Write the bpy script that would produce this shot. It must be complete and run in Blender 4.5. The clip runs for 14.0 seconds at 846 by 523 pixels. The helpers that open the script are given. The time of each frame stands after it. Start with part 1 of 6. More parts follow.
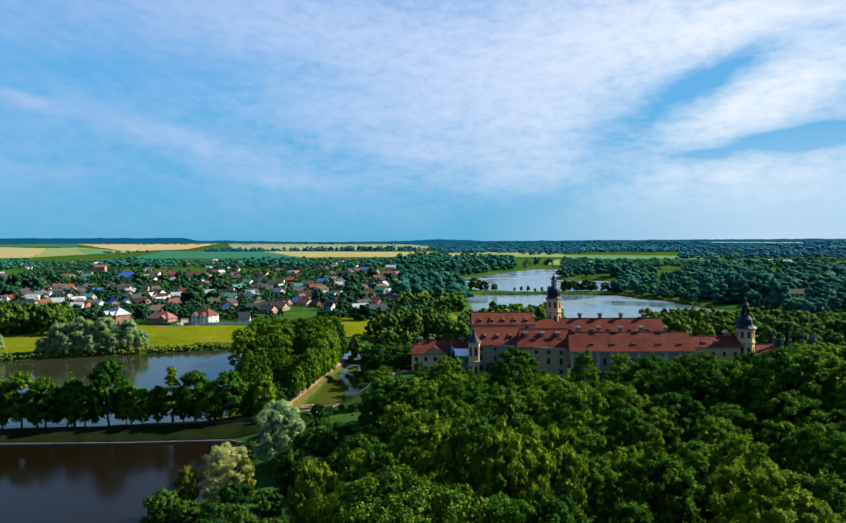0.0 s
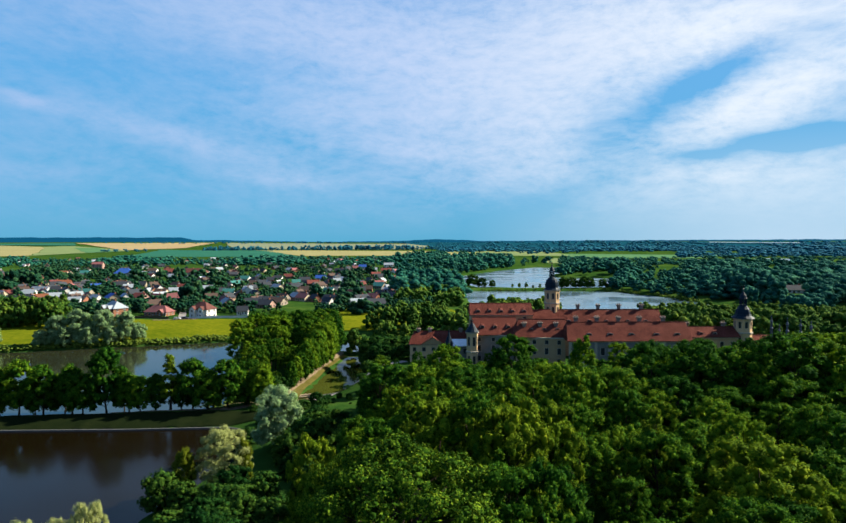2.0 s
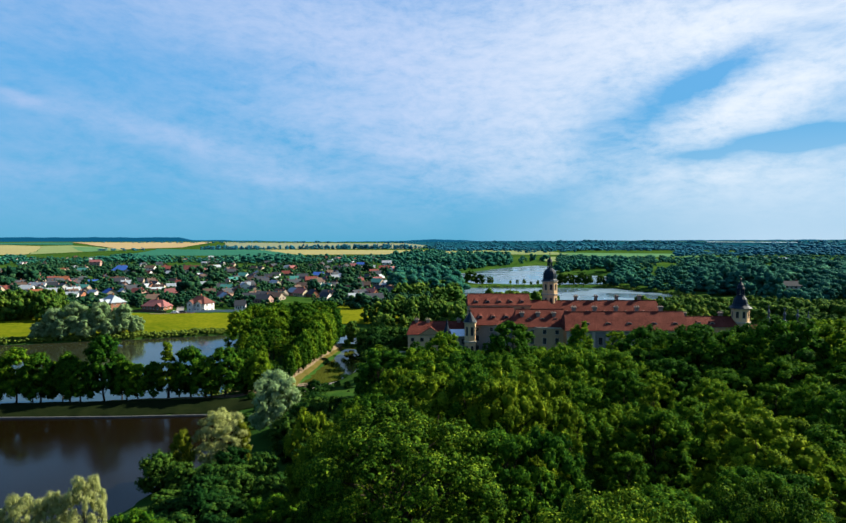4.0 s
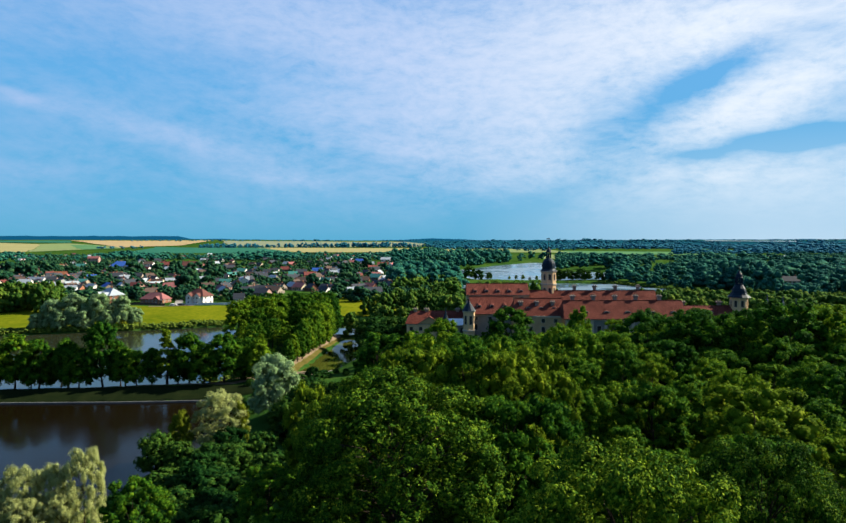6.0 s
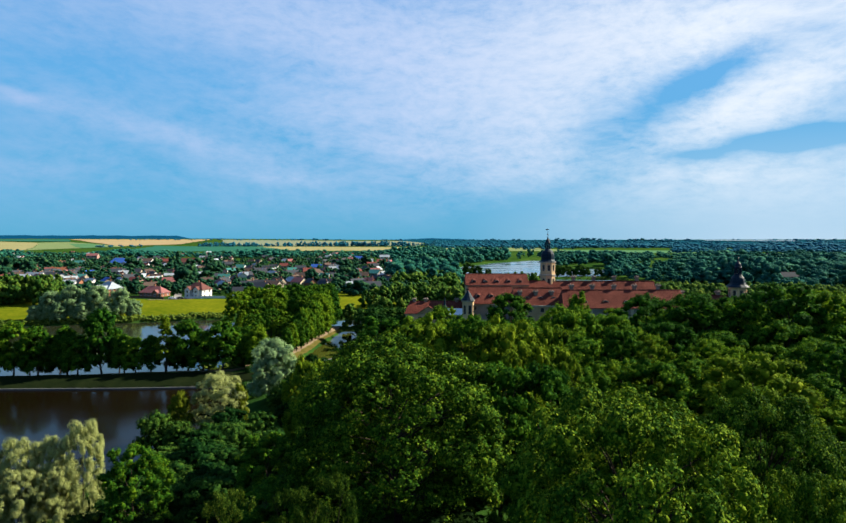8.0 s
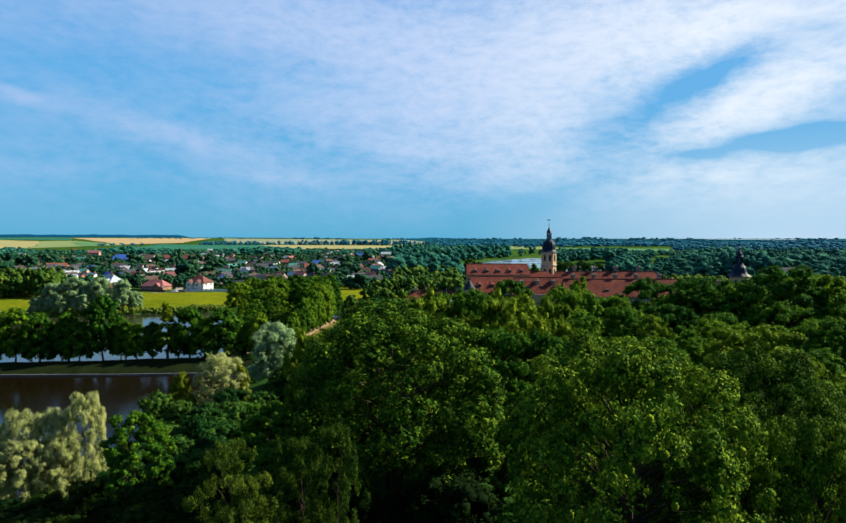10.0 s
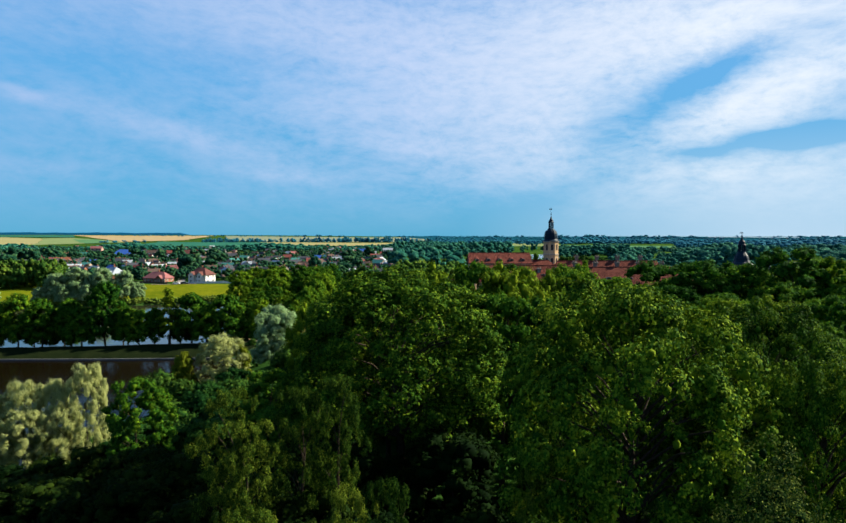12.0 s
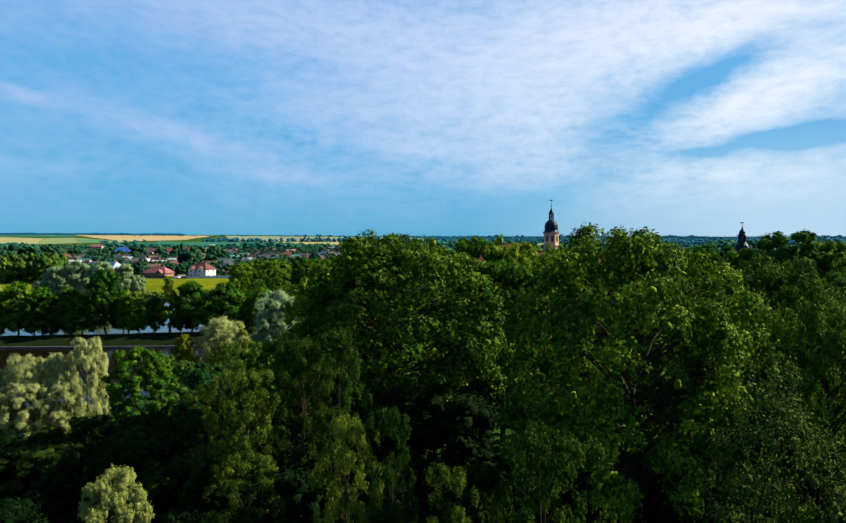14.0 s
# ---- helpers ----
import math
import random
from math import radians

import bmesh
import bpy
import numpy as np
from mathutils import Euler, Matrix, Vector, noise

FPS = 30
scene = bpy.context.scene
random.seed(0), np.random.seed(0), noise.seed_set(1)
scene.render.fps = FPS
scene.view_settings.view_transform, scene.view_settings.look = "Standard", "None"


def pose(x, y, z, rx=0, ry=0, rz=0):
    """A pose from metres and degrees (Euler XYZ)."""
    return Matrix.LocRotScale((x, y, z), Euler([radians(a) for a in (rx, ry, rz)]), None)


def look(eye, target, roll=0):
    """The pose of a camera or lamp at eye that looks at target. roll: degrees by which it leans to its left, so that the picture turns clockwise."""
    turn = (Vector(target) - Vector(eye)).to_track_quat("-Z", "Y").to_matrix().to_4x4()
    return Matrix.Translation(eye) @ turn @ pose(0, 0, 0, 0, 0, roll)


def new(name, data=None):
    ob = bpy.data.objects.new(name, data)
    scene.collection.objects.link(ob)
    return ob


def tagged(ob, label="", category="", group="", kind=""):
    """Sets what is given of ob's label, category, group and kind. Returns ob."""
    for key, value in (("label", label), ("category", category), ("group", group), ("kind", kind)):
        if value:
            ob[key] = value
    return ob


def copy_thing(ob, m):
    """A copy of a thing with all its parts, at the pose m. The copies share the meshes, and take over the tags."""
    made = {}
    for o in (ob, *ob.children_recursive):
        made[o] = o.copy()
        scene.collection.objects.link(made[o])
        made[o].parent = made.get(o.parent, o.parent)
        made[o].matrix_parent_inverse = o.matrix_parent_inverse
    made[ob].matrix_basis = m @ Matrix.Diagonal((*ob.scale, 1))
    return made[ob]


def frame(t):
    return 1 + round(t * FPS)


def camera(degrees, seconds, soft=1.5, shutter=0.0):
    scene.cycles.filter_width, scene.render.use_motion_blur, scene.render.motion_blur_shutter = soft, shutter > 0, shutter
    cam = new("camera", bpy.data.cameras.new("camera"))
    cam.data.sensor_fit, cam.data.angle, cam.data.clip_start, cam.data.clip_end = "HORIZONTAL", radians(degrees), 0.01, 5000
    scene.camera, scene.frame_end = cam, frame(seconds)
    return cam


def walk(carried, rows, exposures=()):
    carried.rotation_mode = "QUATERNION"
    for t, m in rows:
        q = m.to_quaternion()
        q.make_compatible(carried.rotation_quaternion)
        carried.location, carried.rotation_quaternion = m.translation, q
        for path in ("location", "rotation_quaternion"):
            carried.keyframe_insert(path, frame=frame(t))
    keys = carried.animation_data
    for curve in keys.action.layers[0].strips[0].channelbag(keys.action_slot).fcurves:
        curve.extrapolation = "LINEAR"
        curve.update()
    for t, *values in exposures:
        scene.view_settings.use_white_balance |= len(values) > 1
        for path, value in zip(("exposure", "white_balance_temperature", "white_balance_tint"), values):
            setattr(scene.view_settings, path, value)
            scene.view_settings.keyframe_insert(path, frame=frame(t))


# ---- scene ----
# ------------------------------------------------------------------ camera
cam = camera(66.0, 14.0, soft=1.5)


def aim(x, y, z, yaw, pitch, roll):
    a, b = radians(yaw), radians(pitch)
    way = Vector((-math.sin(a) * math.cos(b), math.cos(a) * math.cos(b), math.sin(b)))
    eye = Vector((x, y, z))
    return look(eye, eye + way, roll)


walk(cam, [
    (0.0, aim(0.43, -0.02, 60.00, 1.36, -2.01, -0.35)),
    (1.0, aim(0.36, -0.10, 58.13, 1.29, -2.04, -0.29)),
    (2.0, aim(0.28, -0.20, 56.23, 1.18, -2.02, -0.25)),
    (3.0, aim(0.25, -0.32, 54.33, 1.06, -1.99, -0.25)),
    (5.5, aim(0.22, -0.55, 49.46, 0.93, -2.08, -0.16)),
    (6.5, aim(0.21, -0.63, 47.55, 0.87, -2.10, -0.13)),
    (7.5, aim(0.18, -0.70, 45.57, 0.83, -2.10, -0.10)),
    (8.2, aim(0.17, -0.78, 44.22, 0.81, -2.12, -0.08)),
    (10.5, aim(0.22, -1.06, 39.79, 0.98, -2.20, -0.04)),
    (11.5, aim(0.24, -1.08, 37.86, 1.07, -2.30, -0.02)),
    (12.5, aim(0.24, -1.10, 35.94, 1.12, -2.33, -0.02)),
    (13.3, aim(0.23, -1.15, 34.42, 1.13, -2.30, -0.03)),
    (14.0, aim(0.22, -1.20, 33.10, 1.12, -2.30, -0.05)),
])

# ------------------------------------------------------------------ sky and sun
SUN_EL, SUN_AZ = 34.0, 69.0
world = bpy.data.worlds.new("sky")
scene.world = world
world.use_nodes = True


def net(tree):
    """Short-hand for node trees: returns add(kind, inputs, **settings) and link."""
    def add(kind, inputs=(), **settings):
        node = tree.nodes.new(kind)
        for key, value in settings.items():
            if key == "operation":
                node.operation = value
            elif key == "blend_type":
                node.blend_type = value
            elif key == "data_type":
                node.data_type = value
            elif key == "noise_type":
                node.noise_type = value
            elif key == "clamp":
                node.use_clamp = value
        pairs = inputs.items() if isinstance(inputs, dict) else enumerate(inputs)
        for slot, value in pairs:
            if value is None:
                continue
            if isinstance(value, bpy.types.NodeSocket):
                tree.links.new(value, node.inputs[slot])
            else:
                node.inputs[slot].default_value = value
        return node
    return add


def ramp_node(tree, fac, stops):
    node = tree.nodes.new("ShaderNodeValToRGB")
    tree.links.new(fac, node.inputs[0])
    els = node.color_ramp.elements
    while len(els) < len(stops):
        els.new(0.5)
    for el, (at, col) in zip(els, stops):
        el.position, el.color = at, (*col, 1)
    return node.outputs[0]


def build_sky():
    tree = world.node_tree
    tree.nodes.clear()
    add = net(tree)

    def m(op, a, b=None, c=None, clamp=False):
        return add("ShaderNodeMath", [a, b, c], operation=op, clamp=clamp).outputs[0]

    way = add("ShaderNodeTexCoord").outputs["Generated"]
    sep = add("ShaderNodeSeparateXYZ", [way])
    x, y, z = sep.outputs
    az, el = m("ARCTAN2", x, y), m("ARCSINE", z)
    flat = add("ShaderNodeCombineXYZ", [az, el, 0.0]).outputs[0]
    # the cirrus layer: streaks fan out, level on the left and rising to the right
    lift = m("MULTIPLY_ADD", m("MULTIPLY", az, az), -0.28, m("MULTIPLY_ADD", az, 0.08, el))
    warp = add("ShaderNodeTexNoise", {"Vector": flat, "Scale": 5.0, "Detail": 3.0}).outputs["Color"]
    warp = add("ShaderNodeVectorMath", [warp, (0.5, 0.5, 0.5)], operation="SUBTRACT").outputs[0]
    warp = add("ShaderNodeVectorMath", [warp, (0.10, 0.035, 0.0)], operation="MULTIPLY").outputs[0]
    streak = add("ShaderNodeCombineXYZ", [m("MULTIPLY", az, 1.0), m("MULTIPLY", lift, 3.0), 3.1]).outputs[0]
    streak = add("ShaderNodeVectorMath", [streak, warp], operation="ADD").outputs[0]
    broad = add("ShaderNodeTexNoise", {"Vector": streak, "Scale": 4.2, "Detail": 7.0, "Roughness": 0.58}).outputs[0]
    fine = add("ShaderNodeTexNoise", {"Vector": streak, "Scale": 19.0, "Detail": 8.0, "Roughness": 0.62}).outputs[0]
    puff = add("ShaderNodeVectorMath", [flat, warp], operation="ADD").outputs[0]
    puff = add("ShaderNodeVectorMath", [puff, (1.0, 2.2, 1.0)], operation="MULTIPLY").outputs[0]
    curd = add("ShaderNodeTexNoise", {"Vector": puff, "Scale": 34.0, "Detail": 7.0, "Roughness": 0.66}).outputs[0]

    warped = add("ShaderNodeVectorMath", [flat, add("ShaderNodeVectorMath", [warp, (1.1, 1.5, 0.0)], operation="MULTIPLY").outputs[0]], operation="ADD").outputs[0]
    ws = add("ShaderNodeSeparateXYZ", [warped])
    wa, we = ws.outputs[0], ws.outputs[1]
    # cloud masses: azimuth, elevation, half length, half height, slope, amount
    masses = CLOUDS
    total = None
    for a0, e0, ra, re, slope, amount in masses:
        c, s = math.cos(radians(slope)), math.sin(radians(slope))
        da, de = m("SUBTRACT", wa, a0), m("SUBTRACT", we, e0)
        p = m("MULTIPLY_ADD", da, c / ra, m("MULTIPLY", de, s / ra))
        q = m("MULTIPLY_ADD", de, c / re, m("MULTIPLY", da, -s / re))
        r2 = m("MULTIPLY_ADD", p, p, m("MULTIPLY", q, q))
        g = m("EXPONENT", m("MULTIPLY", r2, -1.0))
        total = m("MULTIPLY_ADD", g, amount, total if total is not None else 0.0)
    shape = m("MULTIPLY_ADD", m("SUBTRACT", broad, 0.5), 0.62, m("ADD", total, 0.11))
    rough = m("MULTIPLY_ADD", total, 0.9, 0.22, clamp=True)
    detail = m("MULTIPLY_ADD", m("SUBTRACT", fine, 0.5), 0.8, m("MULTIPLY", m("SUBTRACT", curd, 0.5), 2.0))
    shape = m("MULTIPLY_ADD", detail, rough, shape)
    dens = m("SUBTRACT", 1.0, m("EXPONENT", m("MULTIPLY", m("MAXIMUM", shape, 0.0), -1.75)))
    dens = m("MULTIPLY", dens, m("SMOOTH_MIN", m("MULTIPLY", el, 11.0, clamp=True), 1.0, 0.2))

    nish = tree.nodes.new("ShaderNodeTexSky")
    nish.sky_type, nish.sun_disc = "NISHITA", False
    nish.sun_elevation, nish.sun_rotation = radians(SUN_EL), radians(SUN_AZ)
    nish.altitude, nish.air_density, nish.dust_density, nish.ozone_density = 200, 1.0, 0.5, 3.0
    blue = add("ShaderNodeVectorMath", [nish.outputs[0], (0.10, 0.10, 0.10)], operation="MULTIPLY").outputs[0]
    clear = ramp_node(tree, m("MULTIPLY", el, 2.0, clamp=True), SKY_BLUE)
    blue = add("ShaderNodeMix", {0: 0.92, 6: blue, 7: clear}, data_type="RGBA").outputs[2]
    sunny = m("MULTIPLY_ADD", az, 0.9, 0.5, clamp=True)
    cloud_col = ramp_node(tree, sunny, [(0.0, (0.42, 0.58, 0.88)), (0.45, (0.64, 0.74, 0.98)), (0.85, (0.95, 1.0, 1.07))])
    col = add("ShaderNodeMix", {0: dens, 6: blue, 7: cloud_col}, data_type="RGBA").outputs[2]
    # pale veil low on the sunny side
    veil = m("MULTIPLY", m("MULTIPLY_ADD", az, 2.4, -0.10, clamp=True), m("MULTIPLY_ADD", el, -4.2, 0.66, clamp=True))
    col = add("ShaderNodeMix", {0: veil, 6: col, 7: (0.66, 0.82, 0.98, 1)}, data_type="RGBA").outputs[2]
    # below eye level: the distant wooded land, its haze painted in as blue
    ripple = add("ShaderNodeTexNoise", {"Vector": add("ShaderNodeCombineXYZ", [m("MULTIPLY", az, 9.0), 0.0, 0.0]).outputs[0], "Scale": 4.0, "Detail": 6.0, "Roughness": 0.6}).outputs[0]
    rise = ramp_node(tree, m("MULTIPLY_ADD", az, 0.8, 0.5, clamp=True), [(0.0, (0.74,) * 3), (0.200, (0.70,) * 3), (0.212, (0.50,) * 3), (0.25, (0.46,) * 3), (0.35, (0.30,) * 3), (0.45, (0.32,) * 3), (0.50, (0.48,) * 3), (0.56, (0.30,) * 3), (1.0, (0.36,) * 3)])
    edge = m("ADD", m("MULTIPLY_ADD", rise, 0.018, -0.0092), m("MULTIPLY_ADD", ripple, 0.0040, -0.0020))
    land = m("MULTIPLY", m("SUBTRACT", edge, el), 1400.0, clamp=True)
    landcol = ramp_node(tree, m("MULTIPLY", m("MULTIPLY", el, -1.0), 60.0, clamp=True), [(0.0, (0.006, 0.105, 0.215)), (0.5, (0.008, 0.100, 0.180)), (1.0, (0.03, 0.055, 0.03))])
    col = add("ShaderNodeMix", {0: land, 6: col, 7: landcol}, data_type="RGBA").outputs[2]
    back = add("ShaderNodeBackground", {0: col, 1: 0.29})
    out = tree.nodes.new("ShaderNodeOutputWorld")
    tree.links.new(back.outputs[0], out.inputs[0])


SKY_BLUE = [(0.0, (0.085, 0.43, 0.70)), (0.12, (0.105, 0.45, 0.77)), (0.45, (0.13, 0.45, 0.84)), (0.75, (0.14, 0.40, 0.82)), (1.0, (0.12, 0.32, 0.74))]
CLOUDS = [
    (0.269, 0.293, 0.175, 0.093, 4, 0.61), (0.477, 0.285, 0.133, 0.031, 4, 0.72), (0.465, 0.187, 0.129, 0.032, 20, 0.83),
    (0.447, 0.065, 0.171, 0.049, 0, 0.45), (0.415, 0.085, 0.023, 0.007, 0, 0.43), (0.04, 0.235, 0.19, 0.097, 0, 0.45),
    (0.161, 0.142, 0.12, 0.064, 8, 0.30), (-0.288, 0.309, 0.239, 0.056, -13, 0.36), (-0.139, 0.317, 0.163, 0.055, -8, 0.25),
    (-0.38, 0.146, 0.16, 0.016, -12, 0.36), (-0.042, 0.135, 0.108, 0.013, -3, 0.29), (-0.23, 0.092, 0.079, 0.012, -4, 0.22),
    (-0.568, 0.183, 0.037, 0.007, -9, 0.68), (-0.14, 0.177, 0.131, 0.028, -4, 0.18), (-0.573, 0.096, 0.072, 0.016, 0, 0.14),
    (-0.532, 0.283, 0.1, 0.048, 0, 0.13), (0.497, 0.136, 0.081, 0.012, 3, -0.95), (0.379, 0.114, 0.042, 0.01, 6, -0.41),
    (0.399, 0.231, 0.131, 0.027, 24, -0.43), (0.277, 0.16, 0.083, 0.037, 12, -0.23), (0.153, 0.056, 0.153, 0.029, 20, -0.23),
    (-0.435, 0.233, 0.139, 0.038, 5, -0.10), (-0.204, 0.241, 0.096, 0.018, -8, -0.09), (-0.382, 0.081, 0.123, 0.035, 0, -0.05),
]
build_sky()

sun = new("sun", bpy.data.lights.new("sun", "SUN"))
sun.data.energy, sun.data.angle, sun.data.color = 4.6, radians(0.6), (1.0, 0.92, 0.72)
sa, se = radians(SUN_AZ), radians(SUN_EL)
sun.matrix_world = look((0, 0, 300), (-300 * math.sin(sa) * math.cos(se), -300 * math.cos(sa) * math.cos(se), 300 - 300 * math.sin(se)))
scene.view_settings.exposure = 1.784

# ------------------------------------------------------------------ materials


def material(name):
    mat = bpy.data.materials.new(name)
    mat.use_nodes = True
    mat.node_tree.nodes.clear()
    out = mat.node_tree.nodes.new("ShaderNodeOutputMaterial")
    return mat, mat.node_tree, net(mat.node_tree), out


def surface(name, dark, light, rough=0.8, scale=1.0, fine=12.0, bump=0.0, metal=0.0, spec=0.06, vary=0.0):
    """Two colours mixed by broad stains and fine grain, at real-world size."""
    mat, tree, add, out = material(name)
    co = add("ShaderNodeTexCoord").outputs["Object"]
    broad = add("ShaderNodeTexNoise", {"Vector": co, "Scale": scale, "Detail": 4.0, "Roughness": 0.6}).outputs[0]
    grain = add("ShaderNodeTexNoise", {"Vector": co, "Scale": scale * fine, "Detail": 3.0}).outputs[0]
    mix = add("ShaderNodeMath", [broad, 0.6, add("ShaderNodeMath", [grain, 0.4], operation="MULTIPLY").outputs[0]], operation="MULTIPLY_ADD").outputs[0]
    if vary:
        rnd = add("ShaderNodeObjectInfo").outputs["Random"]
        mix = add("ShaderNodeMath", [rnd, vary, mix], operation="MULTIPLY_ADD").outputs[0]
        mix = add("ShaderNodeMath", [mix, vary / 2], operation="SUBTRACT").outputs[0]
    col = ramp_node(tree, mix, [(0.32, dark), (0.68, light)])
    bsdf = add("ShaderNodeBsdfPrincipled", {"Base Color": col, "Roughness": rough, "Metallic": metal, "Specular IOR Level": spec})
    if bump:
        bp = add("ShaderNodeBump", {"Strength": 0.6, "Distance": bump, "Height": grain})
        tree.links.new(bp.outputs[0], bsdf.inputs["Normal"])
    tree.links.new(bsdf.outputs[0], out.inputs[0])
    return mat


def foliage(name, shade, mid, bright, through_light=0.25, tint=0.5, patch=0.35, speck=0.45, grain=0.0):
    """Leaves: every leaf its own tone, every tree its own hue, some light passing through."""
    mat, tree, add, out = material(name)
    isle = add("ShaderNodeNewGeometry").outputs["Random Per Island"]
    rnd = add("ShaderNodeObjectInfo").outputs["Random"]
    co = add("ShaderNodeTexCoord").outputs["Object"]
    clump = add("ShaderNodeTexNoise", {"Vector": co, "Scale": patch, "Detail": 2.0}).outputs[0]
    f = add("ShaderNodeMath", [isle, speck, add("ShaderNodeMath", [clump, 1.0 - speck], operation="MULTIPLY").outputs[0]], operation="MULTIPLY_ADD").outputs[0]
    f = add("ShaderNodeMath", [rnd, tint, add("ShaderNodeMath", [f, tint / 2], operation="SUBTRACT").outputs[0]], operation="MULTIPLY_ADD").outputs[0]
    if grain:
        twigs = add("ShaderNodeTexNoise", {"Vector": co, "Scale": grain, "Detail": 5.0, "Roughness": 0.75}).outputs[0]
        f = add("ShaderNodeMath", [twigs, 1.5, add("ShaderNodeMath", [f, 0.75], operation="SUBTRACT").outputs[0]], operation="MULTIPLY_ADD").outputs[0]
    col = ramp_node(tree, f, [(0.15, shade), (0.5, mid), (0.85, bright)])
    bsdf = add("ShaderNodeBsdfPrincipled", {"Base Color": col, "Roughness": 0.8, "Specular IOR Level": 0.02})
    if grain:
        bump = add("ShaderNodeBump", {"Strength": 1.0, "Distance": 1.2 / grain, "Height": twigs})
        tree.links.new(bump.outputs[0], bsdf.inputs["Normal"])
    trans = add("ShaderNodeBsdfTranslucent", {"Color": col})
    mix = add("ShaderNodeMixShader", {0: through_light, 1: bsdf.outputs[0], 2: trans.outputs[0]})
    tree.links.new(mix.outputs[0], out.inputs[0])
    return mat


LEAF = foliage("broad_leaves", (0.006, 0.034, 0.004), (0.030, 0.092, 0.006), (0.124, 0.196, 0.008), 0.34, 0.45)
LEAF_GIANT = foliage("giant_leaves", (0.002, 0.013, 0.002), (0.024, 0.068, 0.004), (0.162, 0.228, 0.012), 0.15, 0.15)
LEAF_STAND = foliage("stand_leaves", (0.005, 0.030, 0.007), (0.040, 0.104, 0.015), (0.165, 0.228, 0.028), 0.35, 0.0, 0.08, 0.25, 0.9)
# Blue in the next three leaf colours stands in for aerial haze.
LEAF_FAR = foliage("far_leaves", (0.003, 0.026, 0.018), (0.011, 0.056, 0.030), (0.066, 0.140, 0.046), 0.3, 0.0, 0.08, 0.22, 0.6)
LEAF_LAKE = foliage("hazed_lake_leaves", (0.002, 0.042, 0.036), (0.013, 0.102, 0.078), (0.074, 0.225, 0.122), 0.35, 0.0, 0.075, 0.22, 0.5)
LEAF_HAZED = foliage("far_hazed_leaves", (0.008, 0.078, 0.120), (0.014, 0.106, 0.154), (0.023, 0.132, 0.178), 0.2, 0.0, 0.01, 0.2)
LEAF_WILLOW = foliage("willow_leaves", (0.172, 0.205, 0.068), (0.292, 0.328, 0.118), (0.405, 0.422, 0.165), 0.5, 0.15)
LEAF_SILVER = foliage("silver_willow_leaves", (0.096, 0.174, 0.078), (0.182, 0.285, 0.128), (0.270, 0.368, 0.168), 0.5, 0.15)
# Undergrowth leaves darkened: the deep shade below the giants is in their colour.
LEAF_UNDER_SHADED = foliage("shade_toned_undergrowth_leaves", (0.001, 0.006, 0.001), (0.004, 0.013, 0.002), (0.015, 0.029, 0.003), 0.25)
LEAF_BIRCH = foliage("birch_leaves", (0.003, 0.014, 0.002), (0.023, 0.052, 0.005), (0.120, 0.158, 0.014), 0.40)
LEAF_WARM = foliage("warm_green_leaves", (0.008, 0.028, 0.002), (0.068, 0.122, 0.006), (0.168, 0.215, 0.009), 0.34, 0.12)
LEAF_CREAM = foliage("cream_green_leaves", (0.085, 0.120, 0.026), (0.175, 0.210, 0.050), (0.265, 0.280, 0.078), 0.45, 0.15)
LEAF_ASPEN = foliage("glinting_leaves", (0.002, 0.014, 0.002), (0.014, 0.036, 0.004), (0.095, 0.120, 0.020), 0.24, 0.1, 0.3, 0.9)
LEAF_YELLOW = foliage("yellow_green_leaves", (0.0312, 0.0507, 0.0031), (0.0819, 0.1092, 0.0070), (0.1482, 0.1638, 0.0125))
LEAF_SHRUB = foliage("shrub_leaves", (0.003, 0.020, 0.004), (0.013, 0.048, 0.008), (0.044, 0.090, 0.011), 0.30)
REED = foliage("reed_blades", (0.060, 0.095, 0.014), (0.120, 0.170, 0.024), (0.19, 0.22, 0.036))
BARK = surface("bark", (0.0156, 0.0117, 0.0078), (0.0468, 0.0351, 0.0234), 0.9, 2.0, 8.0, 0.03)
ROOF_SLATE = surface("dark_slate", (0.002, 0.008, 0.016), (0.005, 0.018, 0.032), 0.55, 1.0, 10.0, 0.02, spec=0.08)
ROOF_ZINC = surface("pale_zinc", (0.50, 0.53, 0.57), (0.66, 0.69, 0.73), 0.4, 0.6, 9.0, 0.01)
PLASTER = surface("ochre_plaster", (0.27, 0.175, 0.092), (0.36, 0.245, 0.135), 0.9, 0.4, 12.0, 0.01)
# brighter ochre for towers and pavilion, with sunlight put into the colour
PLASTER_LIT = surface("lit_ochre_plaster", (0.40, 0.26, 0.14), (0.50, 0.34, 0.19), 0.9, 0.4, 12.0, 0.01)
# greyed plaster for front walls, their shade mixed into the colour
PLASTER_SHADE = surface("shaded_grey_plaster", (0.115, 0.112, 0.100), (0.165, 0.160, 0.145), 0.9, 0.4, 12.0, 0.01)
STONE_TRIM = surface("pale_trim", (0.2550, 0.2210, 0.1700), (0.3400, 0.2975, 0.2380), 0.85, 0.8, 10.0, 0.01)
STACK = surface("weathered_chimney_plaster", (0.13, 0.10, 0.082), (0.23, 0.185, 0.155), 0.9, 0.8, 10.0, 0.01)
ZINC_DARK = surface("weathered_zinc", (0.035, 0.048, 0.065), (0.075, 0.095, 0.120), 0.5, 0.8, 8.0, 0.0, 0.2)
